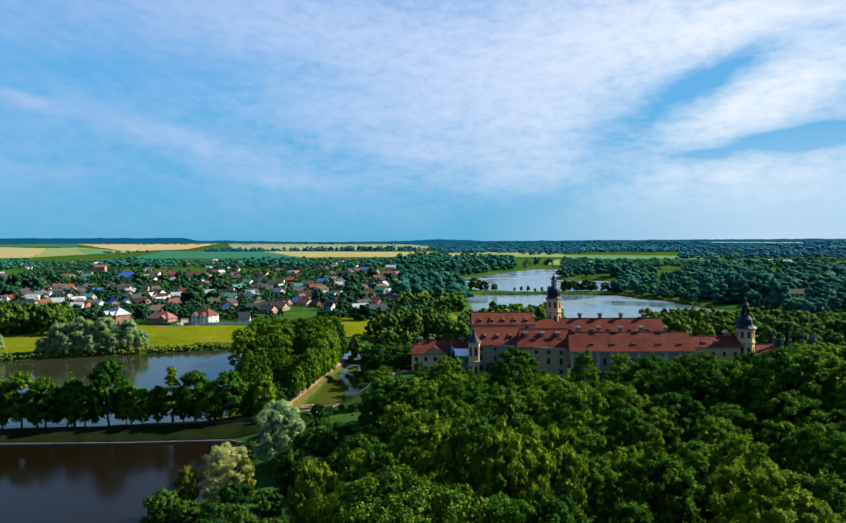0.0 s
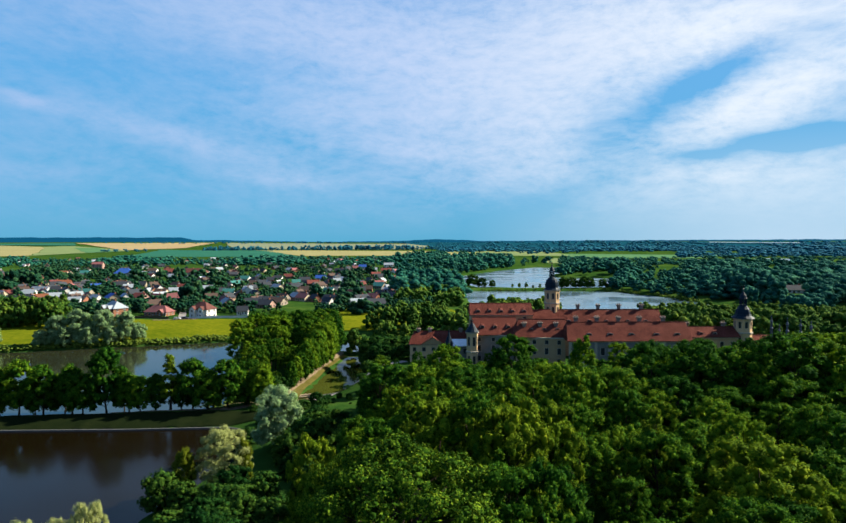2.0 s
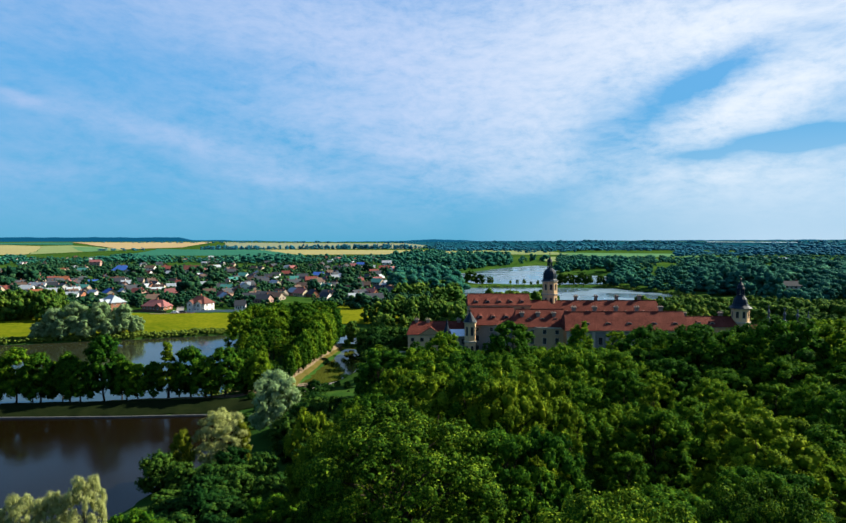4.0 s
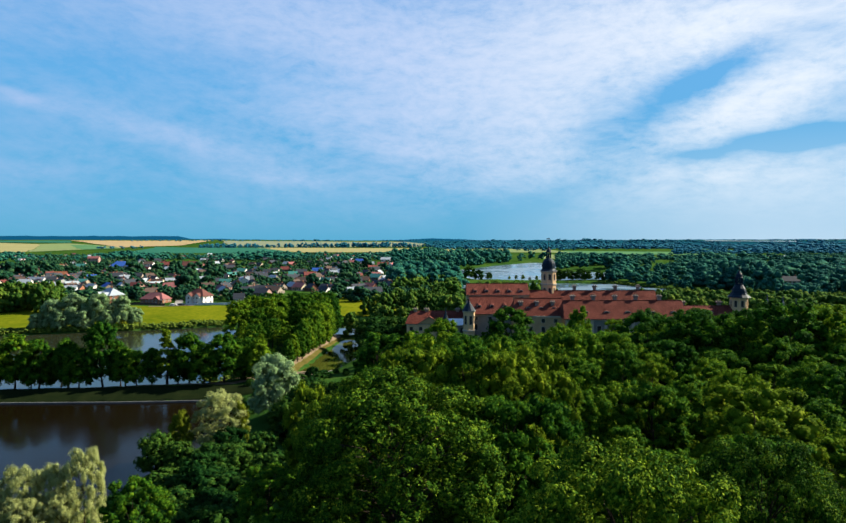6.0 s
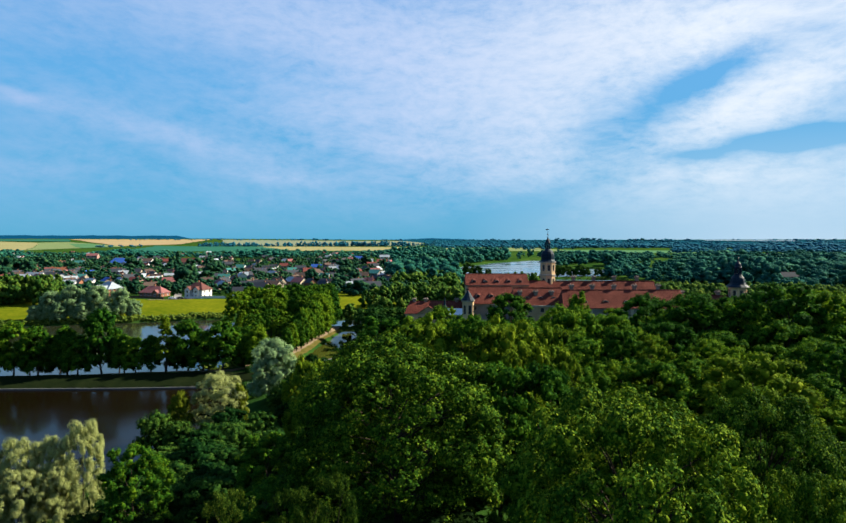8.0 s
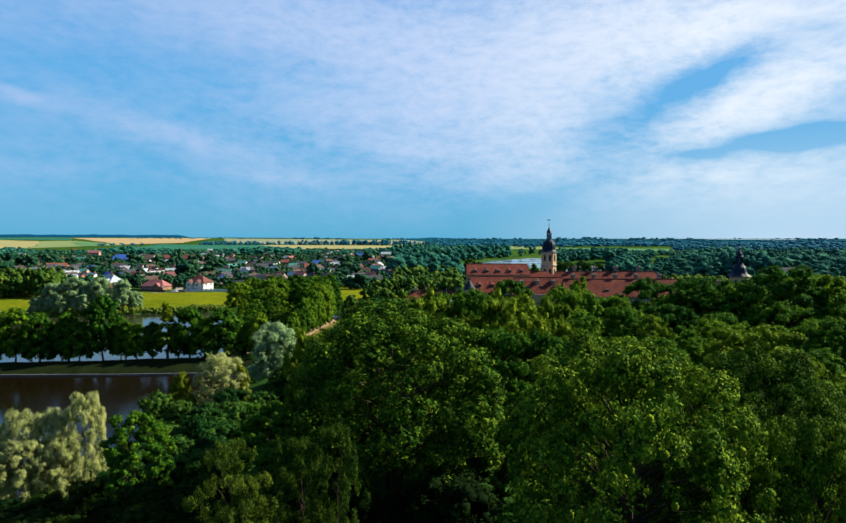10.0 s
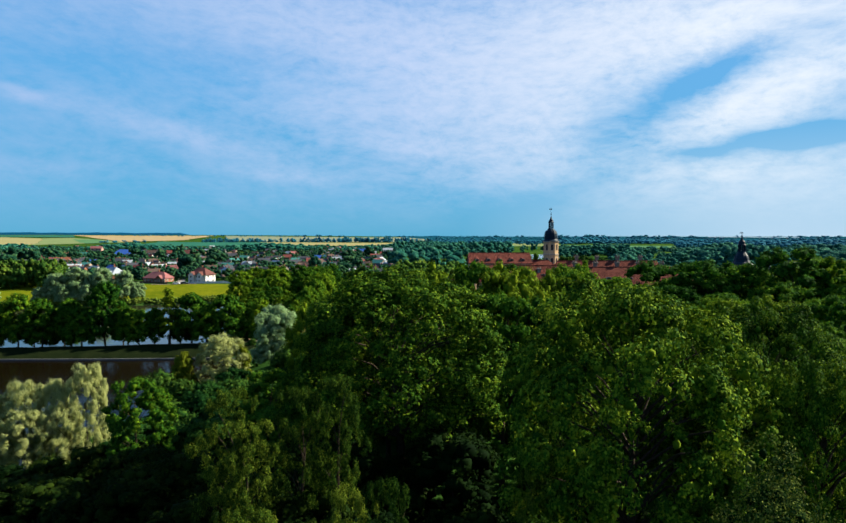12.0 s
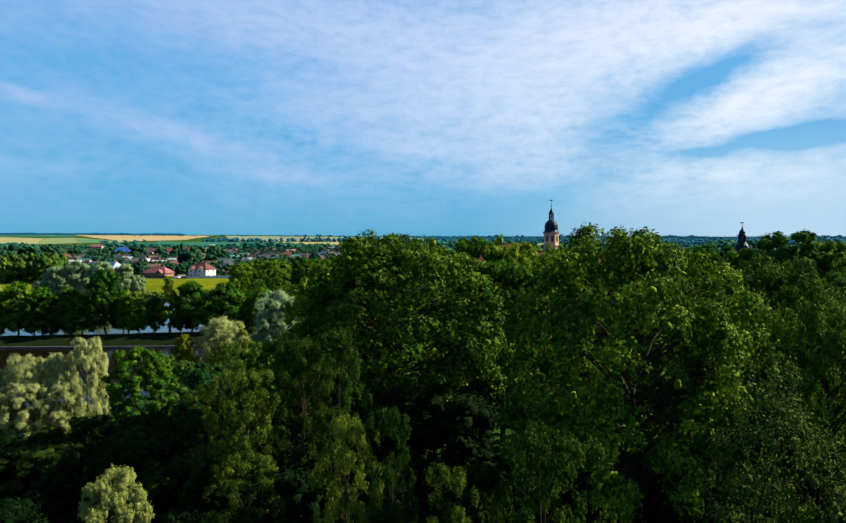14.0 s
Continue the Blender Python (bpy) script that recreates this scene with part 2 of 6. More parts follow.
FRAME_DARK = surface("dark_window_frame", (0.035, 0.028, 0.022), (0.065, 0.052, 0.04), 0.7, 1.0, 8.0)
GLASS = surface("window_glass", (0.008, 0.010, 0.013), (0.018, 0.021, 0.027), 0.3, 0.6, 3.0, 0.0, spec=0.25)
IRON = surface("dark_iron", (0.015, 0.015, 0.017), (0.04, 0.04, 0.042), 0.5, 3.0, 8.0, 0.0, 0.8)
PATH_SAND = surface("sandy_path", (0.105, 0.078, 0.048), (0.175, 0.135, 0.088), 0.95, 0.3, 14.0, 0.02, spec=0.0)
PATH_GREY = surface("grey_paving", (0.1560, 0.1404, 0.1287), (0.2496, 0.2262, 0.2106), 0.9, 0.4, 12.0, 0.01)
CONCRETE = surface("pale_concrete", (0.042, 0.045, 0.048), (0.075, 0.077, 0.078), 0.85, 0.5, 10.0, 0.02)


def ground_material():
    mat, tree, add, out = material("meadow_ground")
    co = add("ShaderNodeTexCoord").outputs["Object"]
    big = add("ShaderNodeTexNoise", {"Vector": co, "Scale": 0.012, "Detail": 5.0, "Roughness": 0.6}).outputs[0]
    mid = add("ShaderNodeTexNoise", {"Vector": co, "Scale": 0.12, "Detail": 5.0, "Roughness": 0.65}).outputs[0]
    fin = add("ShaderNodeTexNoise", {"Vector": co, "Scale": 2.5, "Detail": 3.0}).outputs[0]
    f = add("ShaderNodeMath", [big, 0.5, add("ShaderNodeMath", [mid, 0.35, add("ShaderNodeMath", [fin, 0.15], operation="MULTIPLY").outputs[0]], operation="MULTIPLY_ADD").outputs[0]], operation="MULTIPLY_ADD").outputs[0]
    col = ramp_node(tree, f, [(0.34, (0.0078, 0.0281, 0.0062)), (0.5, (0.0187, 0.0484, 0.0086)), (0.64, (0.0429, 0.0718, 0.0125))])
    bsdf = add("ShaderNodeBsdfPrincipled", {"Base Color": col, "Roughness": 0.95, "Specular IOR Level": 0.0})
    bp = add("ShaderNodeBump", {"Strength": 0.5, "Distance": 0.3, "Height": fin})
    tree.links.new(bp.outputs[0], bsdf.inputs["Normal"])
    tree.links.new(bsdf.outputs[0], out.inputs[0])
    return mat


def water_material(name, body, rough, wave, gloss=1.333):
    mat, tree, add, out = material(name)
    co = add("ShaderNodeTexCoord").outputs["Object"]
    st = add("ShaderNodeVectorMath", [co, (1.0, 0.45, 1.0)], operation="MULTIPLY").outputs[0]
    n1 = add("ShaderNodeTexNoise", {"Vector": st, "Scale": 0.55, "Detail": 4.0, "Roughness": 0.6}).outputs[0]
    n2 = add("ShaderNodeTexNoise", {"Vector": co, "Scale": 0.02, "Detail": 3.0}).outputs[0]
    patch = ramp_node(tree, n2, [(0.42, (rough * 0.5,) * 3), (0.62, (rough * 1.6,) * 3)])
    col = ramp_node(tree, n2, [(0.3, body), (0.7, tuple(c * 1.4 for c in body))])
    bsdf = add("ShaderNodeBsdfPrincipled", {"Base Color": col, "Roughness": patch, "IOR": gloss, "Specular IOR Level": 0.5})
    bp = add("ShaderNodeBump", {"Strength": 0.35, "Distance": wave, "Height": n1})
    tree.links.new(bp.outputs[0], bsdf.inputs["Normal"])
    tree.links.new(bsdf.outputs[0], out.inputs[0])
    return mat


def tile_material():
    """Old clay tiles: courses every 0.35 m, streaks that run down the slope, patches of newer tiles."""
    mat, tree, add, out = material("clay_tiles")
    co = add("ShaderNodeTexCoord").outputs["Object"]
    run = add("ShaderNodeVectorMath", [co, (2.4, 2.4, 0.25)], operation="MULTIPLY").outputs[0]
    streaks = add("ShaderNodeTexNoise", {"Vector": run, "Scale": 0.8, "Detail": 5.0, "Roughness": 0.7}).outputs[0]
    patches = add("ShaderNodeTexNoise", {"Vector": co, "Scale": 0.22, "Detail": 4.0, "Roughness": 0.65}).outputs[0]
    courses = add("ShaderNodeTexWave", {"Vector": co, "Scale": 1.3, "Distortion": 1.2, "Detail": 2.0}, wave_type="BANDS", bands_direction="Z").outputs[1]
    f = add("ShaderNodeMath", [streaks, 0.5, add("ShaderNodeMath", [patches, 0.5], operation="MULTIPLY").outputs[0]], operation="MULTIPLY_ADD").outputs[0]
    f = add("ShaderNodeMath", [courses, 0.10, f], operation="MULTIPLY_ADD").outputs[0]
    col = ramp_node(tree, f, [(0.36, (0.040, 0.0100, 0.0075)), (0.54, (0.080, 0.0210, 0.0150)), (0.70, (0.115, 0.0350, 0.0250))])
    bsdf = add("ShaderNodeBsdfPrincipled", {"Base Color": col, "Roughness": 0.95, "Specular IOR Level": 0.06})
    bp = add("ShaderNodeBump", {"Strength": 0.7, "Distance": 0.08, "Height": courses})
    tree.links.new(bp.outputs[0], bsdf.inputs["Normal"])
    tree.links.new(bsdf.outputs[0], out.inputs[0])
    return mat


ROOF_RED = tile_material()
GROUND = ground_material()
WATER_BROWN = water_material("brown_pond_water", (0.0034, 0.0024, 0.0010), 0.12, 0.04, 1.18)
WATER_POND = water_material("pond_water", (0.012, 0.014, 0.008), 0.08, 0.05, 1.30)
WATER_CANAL = water_material("canal_water", (0.027, 0.032, 0.005), 0.06, 0.02, 1.10)
WATER_LAKE = water_material("open_lake_water", (0.050, 0.085, 0.110), 0.24, 0.06, 1.55)

# ------------------------------------------------------------------ helpers for meshes


def mesh_object(name, bm, mat):
    data = bpy.data.meshes.new(name)
    bm.to_mesh(data)
    bm.free()
    if mat:
        data.materials.append(mat)
    return new(name, data)


def part(name, bm, mat, parent, label=""):
    ob = mesh_object(name, bm, mat)
    ob.parent = parent
    return tagged(ob, label)


def raw_mesh(name, verts, faces, mat):
    """A mesh from numpy arrays of places and of faces that all have as many corners."""
    data = bpy.data.meshes.new(name)
    verts, faces = np.asarray(verts, np.float32), np.asarray(faces, np.int32)
    n, k = faces.shape
    data.vertices.add(len(verts))
    data.vertices.foreach_set("co", verts.ravel())
    data.loops.add(n * k)
    data.loops.foreach_set("vertex_index", faces.ravel())
    data.polygons.add(n)
    data.polygons.foreach_set("loop_start", np.arange(0, n * k, k, dtype=np.int32))
    data.update(calc_edges=True)
    data.materials.append(mat)
    return data


def box(bm, x0, x1, y0, y1, z0, z1):
    vs = [bm.verts.new((x, y, z)) for z in (z0, z1) for x, y in ((x0, y0), (x1, y0), (x1, y1), (x0, y1))]
    for f in ((3, 2, 1, 0), (4, 5, 6, 7), (0, 1, 5, 4), (1, 2, 6, 5), (2, 3, 7, 6), (3, 0, 4, 7)):
        bm.faces.new([vs[i] for i in f])
    return vs


def lathe(bm, profile, sides, cx=0.0, cy=0.0, turn=0.0):
    """Rings of (radius, height) joined into a closed body."""
    rings = []
    for r, z in profile:
        rings.append([bm.verts.new((cx + r * math.cos(turn + 2 * math.pi * i / sides), cy + r * math.sin(turn + 2 * math.pi * i / sides), z)) for i in range(sides)])
    for a, b in zip(rings, rings[1:]):
        for i in range(sides):
            bm.faces.new((a[i], a[(i + 1) % sides], b[(i + 1) % sides], b[i]))
    bm.faces.new(rings[0][::-1])
    bm.faces.new(rings[-1])


# ------------------------------------------------------------------ land and water
# shore lines, as corners in plan
NEAR_POND = [(-700, 171.4), (-131, 187.4), (-91, 188.9), (-62, 191.2), (-53, 184), (-50, 165), (-57, 135), (-64, 100), (-74, 60), (-90, 10), (-140, -60), (-400, -120), (-700, -60)]
DAM_POND = [(-700, 190), (-139, 201), (-108, 205), (-76, 210), (-68, 218), (-74, 240), (-92, 290), (-100, 335), (-116, 353), (-148, 341), (-171, 334), (-206, 322), (-245, 313), (-420, 330), (-700, 420)]
CANAL = [(-49.5, 223.5), (-44.5, 225.5), (-31.5, 235.5), (-25, 258), (-22.5, 290), (-22, 306), (-41.9, 310), (-45.0, 281), (-46.8, 252), (-48.4, 234)]
MOAT = [(-60, 322), (-34, 319), (-14, 330), (6, 345), (0, 362), (-30, 366), (-70, 348)]
CASTLE_LAKE = [(30, 470), (60, 430), (150, 410), (240, 440), (262, 500), (228, 546), (219, 605), (195, 656), (186, 681), (103, 690), (47, 693), (24, 682), (28, 612)]
UPPER_LAKE = [(52, 731), (106, 714), (191, 716), (206, 735), (226, 800), (243, 890), (215, 915), (178, 925), (163, 960), (186, 1010), (215, 1081), (240, 1200), (238, 1240), (184, 1240), (114, 1141), (41, 977), (14, 905), (22, 830), (34, 780)]
LAKES = [NEAR_POND, DAM_POND, CANAL, MOAT, CASTLE_LAKE, UPPER_LAKE]


def poly_distance(px, py, poly):
    """Signed distance from a closed outline: positive outside."""
    best = np.full(px.shape, 1e9)
    inside = np.zeros(px.shape, bool)
    for (x0, y0), (x1, y1) in zip(poly, poly[1:] + poly[:1]):
        dx, dy = x1 - x0, y1 - y0
        t = np.clip(((px - x0) * dx + (py - y0) * dy) / (dx * dx + dy * dy), 0, 1)
        best = np.minimum(best, np.hypot(px - x0 - t * dx, py - y0 - t * dy))
        cross = ((y0 > py) != (y1 > py)) & (px < (x1 - x0) * (py - y0) / (y1 - y0 + 1e-12) + x0)
        inside ^= cross
    return np.where(inside, -best, best)


def smooth(a, b, v):
    t = np.clip((v - a) / (b - a), 0, 1)
    return t * t * (3 - 2 * t)


def wobble(x, y, size, seed):
    """A cheap smooth uneven field between -1 and 1."""
    r = np.random.RandomState(seed)
    out = np.zeros(np.shape(x))
    for _ in range(6):
        a, k, p = r.uniform(0, 6.28), r.uniform(0.6, 1.7) / size, r.uniform(0, 6.28)
        out = out + np.sin((np.cos(a) * x + np.sin(a) * y) * k * 6.28 + p)
    return out / 6


def land_height(x, y):
    x, y = np.asarray(x, float), np.asarray(y, float)
    d = np.full(x.shape, 1e9)
    for lake in LAKES:
        d = np.minimum(d, poly_distance(x, y, lake))
    d = d + 1.2 * wobble(x, y, 9.0, 5)
    base = 0.35 + 0.26 * np.clip(d, 0, 8) + 3.6 * smooth(8, 60, d) + 0.5 * wobble(x, y, 45, 8)
    castle = smooth(22, 2, np.maximum(np.maximum(-16 - x, x - 135), np.maximum(226 - y, y - 300)))
    base = base + castle * np.clip(7.6 - base, 0, 9)
    far = np.hypot(x, y)
    roll = np.interp(far, [0, 700, 1300, 2000, 3000, 3660], [5, 6, 4, 3, 1, -2])
    ridge = np.interp(x / np.maximum(y, 1.0), [-0.6, -0.3, 0, 0.6], [33, 30, 22, 20])
    roll = roll + (ridge + 2) * np.clip((far - 3660) / 1190, 0, 1.2)
    base = base + smooth(600, 1300, far) * smooth(20, 120, d) * (roll - base)
    return np.where(d < 0, np.maximum(-2.5, 0.35 * d), base)


def ground_sheet():
    def spread(lo, hi, step, near0, near1, grow):
        vals = list(np.arange(near0, near1, step))
        s, v = step, near1
        while v < hi:
            vals.append(v)
            s *= grow
            v += s
        vals.append(hi)
        s, v = step, near0 - step
        while v > lo:
            vals.insert(0, v)
            s *= grow
            v -= s
        vals.insert(0, lo)
        return np.array(vals)
    xs = spread(-4900, 4900, 2.6, -240, 250, 1.045)
    ys = spread(-3000, 4950, 2.6, 60, 420, 1.022)
    gx, gy = np.meshgrid(xs, ys)
    gz = land_height(gx, gy)
    verts = np.stack([gx, gy, gz], -1).reshape(-1, 3)
    w = len(xs)
    i = (np.arange(len(ys) - 1)[:, None] * w + np.arange(w - 1)[None]).ravel()
    faces = np.stack([i, i + 1, i + 1 + w, i + w], 1)
    data = raw_mesh("ground", verts, faces, GROUND)
    data.polygons.foreach_set("use_smooth", np.ones(len(faces), bool))
    tagged(new("ground", data), "grassy rolling land with shores and fields", "ground", kind="structure")


ground_sheet()


def water_sheet(outline, mat, label):
    bm = bmesh.new()
    bm.faces.new([bm.verts.new((x, y, 0.0)) for x, y in outline])
    tagged(mesh_object("water", bm, mat), label, "water", kind="structure")


water_sheet([(-720, -130), (40, -130), (40, 150), (-40, 208), (-62, 204), (-131, 193.5), (-720, 180)], WATER_BROWN, "still dark brown pond water below the dam")
water_sheet([(-720, 180), (-131, 193.5), (-62, 204), (-58, 208), (-58, 316), (20, 316), (20, 420), (-720, 430)], WATER_POND, "calm pond water beyond the dam")
water_sheet([(-58, 208), (-40, 208), (20, 240), (20, 316), (-58, 316)], WATER_CANAL, "olive canal water beside the avenue")
water_sheet([(8, 400), (320, 400), (320, 1245), (8, 1245)], WATER_LAKE, "broad pale blue lake behind the castle")


def field(corners, mat, label, name="field", lift=0.8):
    """A crop field laid over the land between four corners: two far, two near."""
    n, k = 26, 16
    u, v = np.meshgrid(np.linspace(0, 1, n), np.linspace(0, 1, k))
    p = [np.array(c, float) for c in corners]
    g = (p[0] * (1 - u[..., None]) + p[1] * u[..., None]) * (1 - v[..., None]) + (p[3] * (1 - u[..., None]) + p[2] * u[..., None]) * v[..., None]
    gx, gy = g[..., 0] + 12 * wobble(g[..., 0], g[..., 1], 300, 7), g[..., 1] + 22 * wobble(g[..., 0], g[..., 1], 420, 9)
    verts = np.stack([gx, gy, land_height(gx, gy) + lift + 1.5 * smooth(2000, 4000, gy)], -1).reshape(-1, 3)
    i = (np.arange(k - 1)[:, None] * n + np.arange(n - 1)[None]).ravel()
    data = raw_mesh(name, verts, np.stack([i, i + n, i + 1 + n, i + 1], 1), mat)
    tagged(new(name, data), label, "water" if name == "water" else "field", kind="structure")


CROP_GOLD = surface("ripe_grain", (0.150, 0.142, 0.066), (0.205, 0.192, 0.092), 0.95, 0.01, 9.0, spec=0.0)
CROP_TAN = surface("ploughed_tan_soil", (0.1950, 0.1482, 0.0780), (0.2496, 0.1950, 0.1092), 0.95, 0.01, 9.0, spec=0.0)
CROP_TAN_PALE = surface("pale_stubble", (0.10, 0.125, 0.085), (0.15, 0.165, 0.11), 0.95, 0.01, 9.0, spec=0.0)
CROP_GREEN = surface("green_crop", (0.0390, 0.1014, 0.0468), (0.0663, 0.1404, 0.0663), 0.95, 0.01, 9.0, spec=0.0)
CROP_LIGHT = surface("light_green_crop", (0.092, 0.128, 0.056), (0.128, 0.162, 0.072), 0.95, 0.01, 9.0, spec=0.0)
MEADOW = surface("sunny_meadow", (0.040, 0.064, 0.003), (0.112, 0.116, 0.006), 0.95, 0.030, 16.0, 0.1, spec=0.0)


# Wood floor with the haze of the distance put into its blue.
HAZED_FLOOR = surface("hazed_wood_floor", (0.003, 0.032, 0.050), (0.006, 0.048, 0.072), 0.95, 0.01, 9.0, spec=0.0)
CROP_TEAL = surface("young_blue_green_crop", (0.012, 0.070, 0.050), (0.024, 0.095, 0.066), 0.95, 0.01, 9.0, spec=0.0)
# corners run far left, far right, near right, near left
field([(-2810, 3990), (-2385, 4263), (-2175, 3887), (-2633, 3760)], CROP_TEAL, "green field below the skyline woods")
field([(-2385, 4263), (-1560, 4600), (-1434, 3671), (-1633, 3378)], CROP_TAN, "wide ploughed tan field near the horizon")
field([(-2611, 3728), (-2238, 3665), (-1418, 2242), (-1494, 2132)], CROP_GOLD, "ripe golden field beyond the town")
field([(-2238, 3668), (-2133, 3811), (-1567, 3328), (-1418, 2250)], CROP_LIGHT, "striped light green field")
field([(-2000, 3570), (-1900, 3600), (-1500, 3100), (-1460, 2700)], CROP_GREEN, "green strip in a striped field", lift=1.4)
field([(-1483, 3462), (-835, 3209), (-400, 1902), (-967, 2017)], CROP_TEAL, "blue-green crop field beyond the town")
field([(-896, 3236), (-28, 2780), (147, 2027), (-425, 2022)], CROP_GOLD, "long strip of ripe golden grain")
field([(-1495, 4568), (-47, 4573), (-87, 3300), (-1156, 3680)], CROP_TAN_PALE, "pale field behind a row of trees")
field([(-28, 2780), (431, 2647), (410, 1857), (147, 2027)], CROP_LIGHT, "light green meadow strip beyond the lake")
field([(410, 2186), (846, 1956), (693, 1664), (342, 1676)], CROP_GREEN, "bright green field beyond the lake")
field([(302, 1683), (414, 1581), (307, 1262), (222, 1340)], CROP_LIGHT, "green field between the woods beyond the lake")
field([(-300, 4880), (2600, 4100), (1500, 2500), (400, 2760)], HAZED_FLOOR, "floor of the distant woods, tinted blue for haze")
field([(-300, 4970), (1180, 4850), (1150, 4480), (-300, 4870)], HAZED_FLOOR, "wooded ridge on the skyline, tinted blue for haze")
field([(1180, 4850), (2640, 4240), (2600, 4090), (1150, 4480)], HAZED_FLOOR, "wooded ridge on the skyline, tinted blue for haze")
field([(2640, 4240), (3700, 3360), (3300, 3490), (2600, 4090)], HAZED_FLOOR, "wooded ridge on the skyline, tinted blue for haze")
field([(2600, 4100), (3300, 3500), (1400, 1560), (860, 1980)], HAZED_FLOOR, "floor of the woods below the skyline, tinted blue for haze", lift=1.2)
# a water sheet stands in for a pale hazy strip of far land
field([(1818, 4370), (2220, 4011), (2150, 3885), (1757, 4223)], WATER_LAKE, "long pale hazy strip among distant woods, made as a water sheet", "water", lift=6.0)
field([(620, 1560), (655, 1553), (598, 1413), (562, 1417)], WATER_LAKE, "narrow arm of pale water among the woods", "water")
field([(786, 1626), (872, 1520), (790, 1385), (757, 1425)], WATER_LAKE, "pale pond among the far woods", "water")


def patch_on_land(name, outline, mat, label, category, lift=0.05, step=2.5):
    """A piece of ground with its own surface, cut from a fine grid by its outline."""
    xs, ys = [p[0] for p in outline], [p[1] for p in outline]
    gx, gy = np.meshgrid(np.arange(min(xs), max(xs) + step, step), np.arange(min(ys), max(ys) + step, step))
    gz = land_height(gx, gy) + lift
    inside = poly_distance(gx, gy, outline) + 1.2 * wobble(gx, gy, 14, 3) < 0
    k, n = gx.shape
    i = (np.arange(k - 1)[:, None] * n + np.arange(n - 1)[None]).ravel()
    faces = np.stack([i, i + 1, i + 1 + n, i + n], 1)
    faces = faces[inside.ravel()[faces].all(1) & (gz.ravel()[faces] > 0.12).all(1)]
    data = raw_mesh(name, np.stack([gx, gy, gz], -1).reshape(-1, 3), faces, mat)
    tagged(new(name, data), label, category, kind="structure")


patch_on_land("meadow", [(-420, 345), (-240, 322), (-170, 340), (-116, 358), (-60, 372), (-20, 380), (20, 470), (0, 520), (-60, 470), (-120, 408), (-240, 405), (-420, 430)], MEADOW, "sunny yellow-green meadow by the pond", "meadow")
def ribbon(name, line, width, mat, label, category, lift=0.14):
    """A way along a line in plan, laid on the land, with softly uneven edges."""
    pts = []
    for (xa, ya), (xb, yb) in zip(line, line[1:]):
        n = max(2, int(math.hypot(xb - xa, yb - ya) / 1.2))
        pts += [(xa + (xb - xa) * k / n, ya + (yb - ya) * k / n) for k in range(n)]
    pts.append(line[-1])
    p = np.array(pts)
    t = np.gradient(p, axis=0)
    t /= np.linalg.norm(t, axis=1, keepdims=True)
    side = np.stack([-t[:, 1], t[:, 0]], 1)
    k = 5
    u = np.linspace(-0.5, 0.5, k)
    w = width * (1 + 0.10 * wobble(p[:, 0], p[:, 1], 7, 6))
    g = p[:, None] + side[:, None] * (u[None, :, None] * w[:, None, None])
    z = np.maximum(land_height(g[..., 0], g[..., 1]), 0.02) + lift
    i = (np.arange(len(p) - 1)[:, None] * k + np.arange(k - 1)[None]).ravel()
    data = raw_mesh(name, np.concatenate([g, z[..., None]], -1).reshape(-1, 3), np.stack([i, i + 1, i + 1 + k, i + k], 1), mat)
    tagged(new(name, data), label, category, kind="structure")


ribbon("path", [(-70, 212), (-58, 213.5), (-48, 216), (-39, 219)], 3.6, PATH_SAND, "sandy path past the end of the canal", "path")
ribbon("path", [(-53.4, 226), (-51.6, 250), (-50.3, 265), (-47.8, 294), (-45.6, 312)], 2.4, PATH_SAND, "sandy towpath under the avenue trees", "path")
ribbon("path", [(-300, 190.5), (-140, 197.0), (-100, 199.5), (-64, 203.5), (-56, 212)], 3.2, PATH_SAND, "sandy walk along the dam", "path")
ribbon("path", [(-41.5, 208), (-39.4, 215), (-35.2, 224), (-29.8, 232.5), (-22.6, 247), (-12, 256)], 3.4, PATH_GREY, "grey paved walk beside the canal", "path", 0.18)

BANK_DRY = surface("dry_bank_turf", (0.045, 0.042, 0.010), (0.090, 0.076, 0.022), 0.95, 0.3, 10.0, 0.08, spec=0.0)
ribbon("bank", [(-50.6, 228), (-49.2, 252), (-47.4, 281), (-44.4, 309)], 2.8, BANK_DRY, "dry grassy strip between the towpath and the canal", "bank", 0.10)
ribbon("bank", [(-48.5, 219.8), (-43.5, 220.8), (-37.6, 225.5)], 3.4, BANK_DRY, "dry grass at the end of the canal", "bank", 0.10)
# Bank turf painted dark to carry the shadow of the tree row.
BANK = surface("shade_dark_bank_turf", (0.004, 0.008, 0.003), (0.010, 0.014, 0.005), 0.95, 0.25, 10.0, 0.1, spec=0.0)
ribbon("bank", [(-320, 185.8), (-131, 191.4), (-91, 193.2), (-66, 196.0), (-54, 197)], 8.6, BANK, "turf bank of the dam, darkened for tree shade", "bank", 0.22)


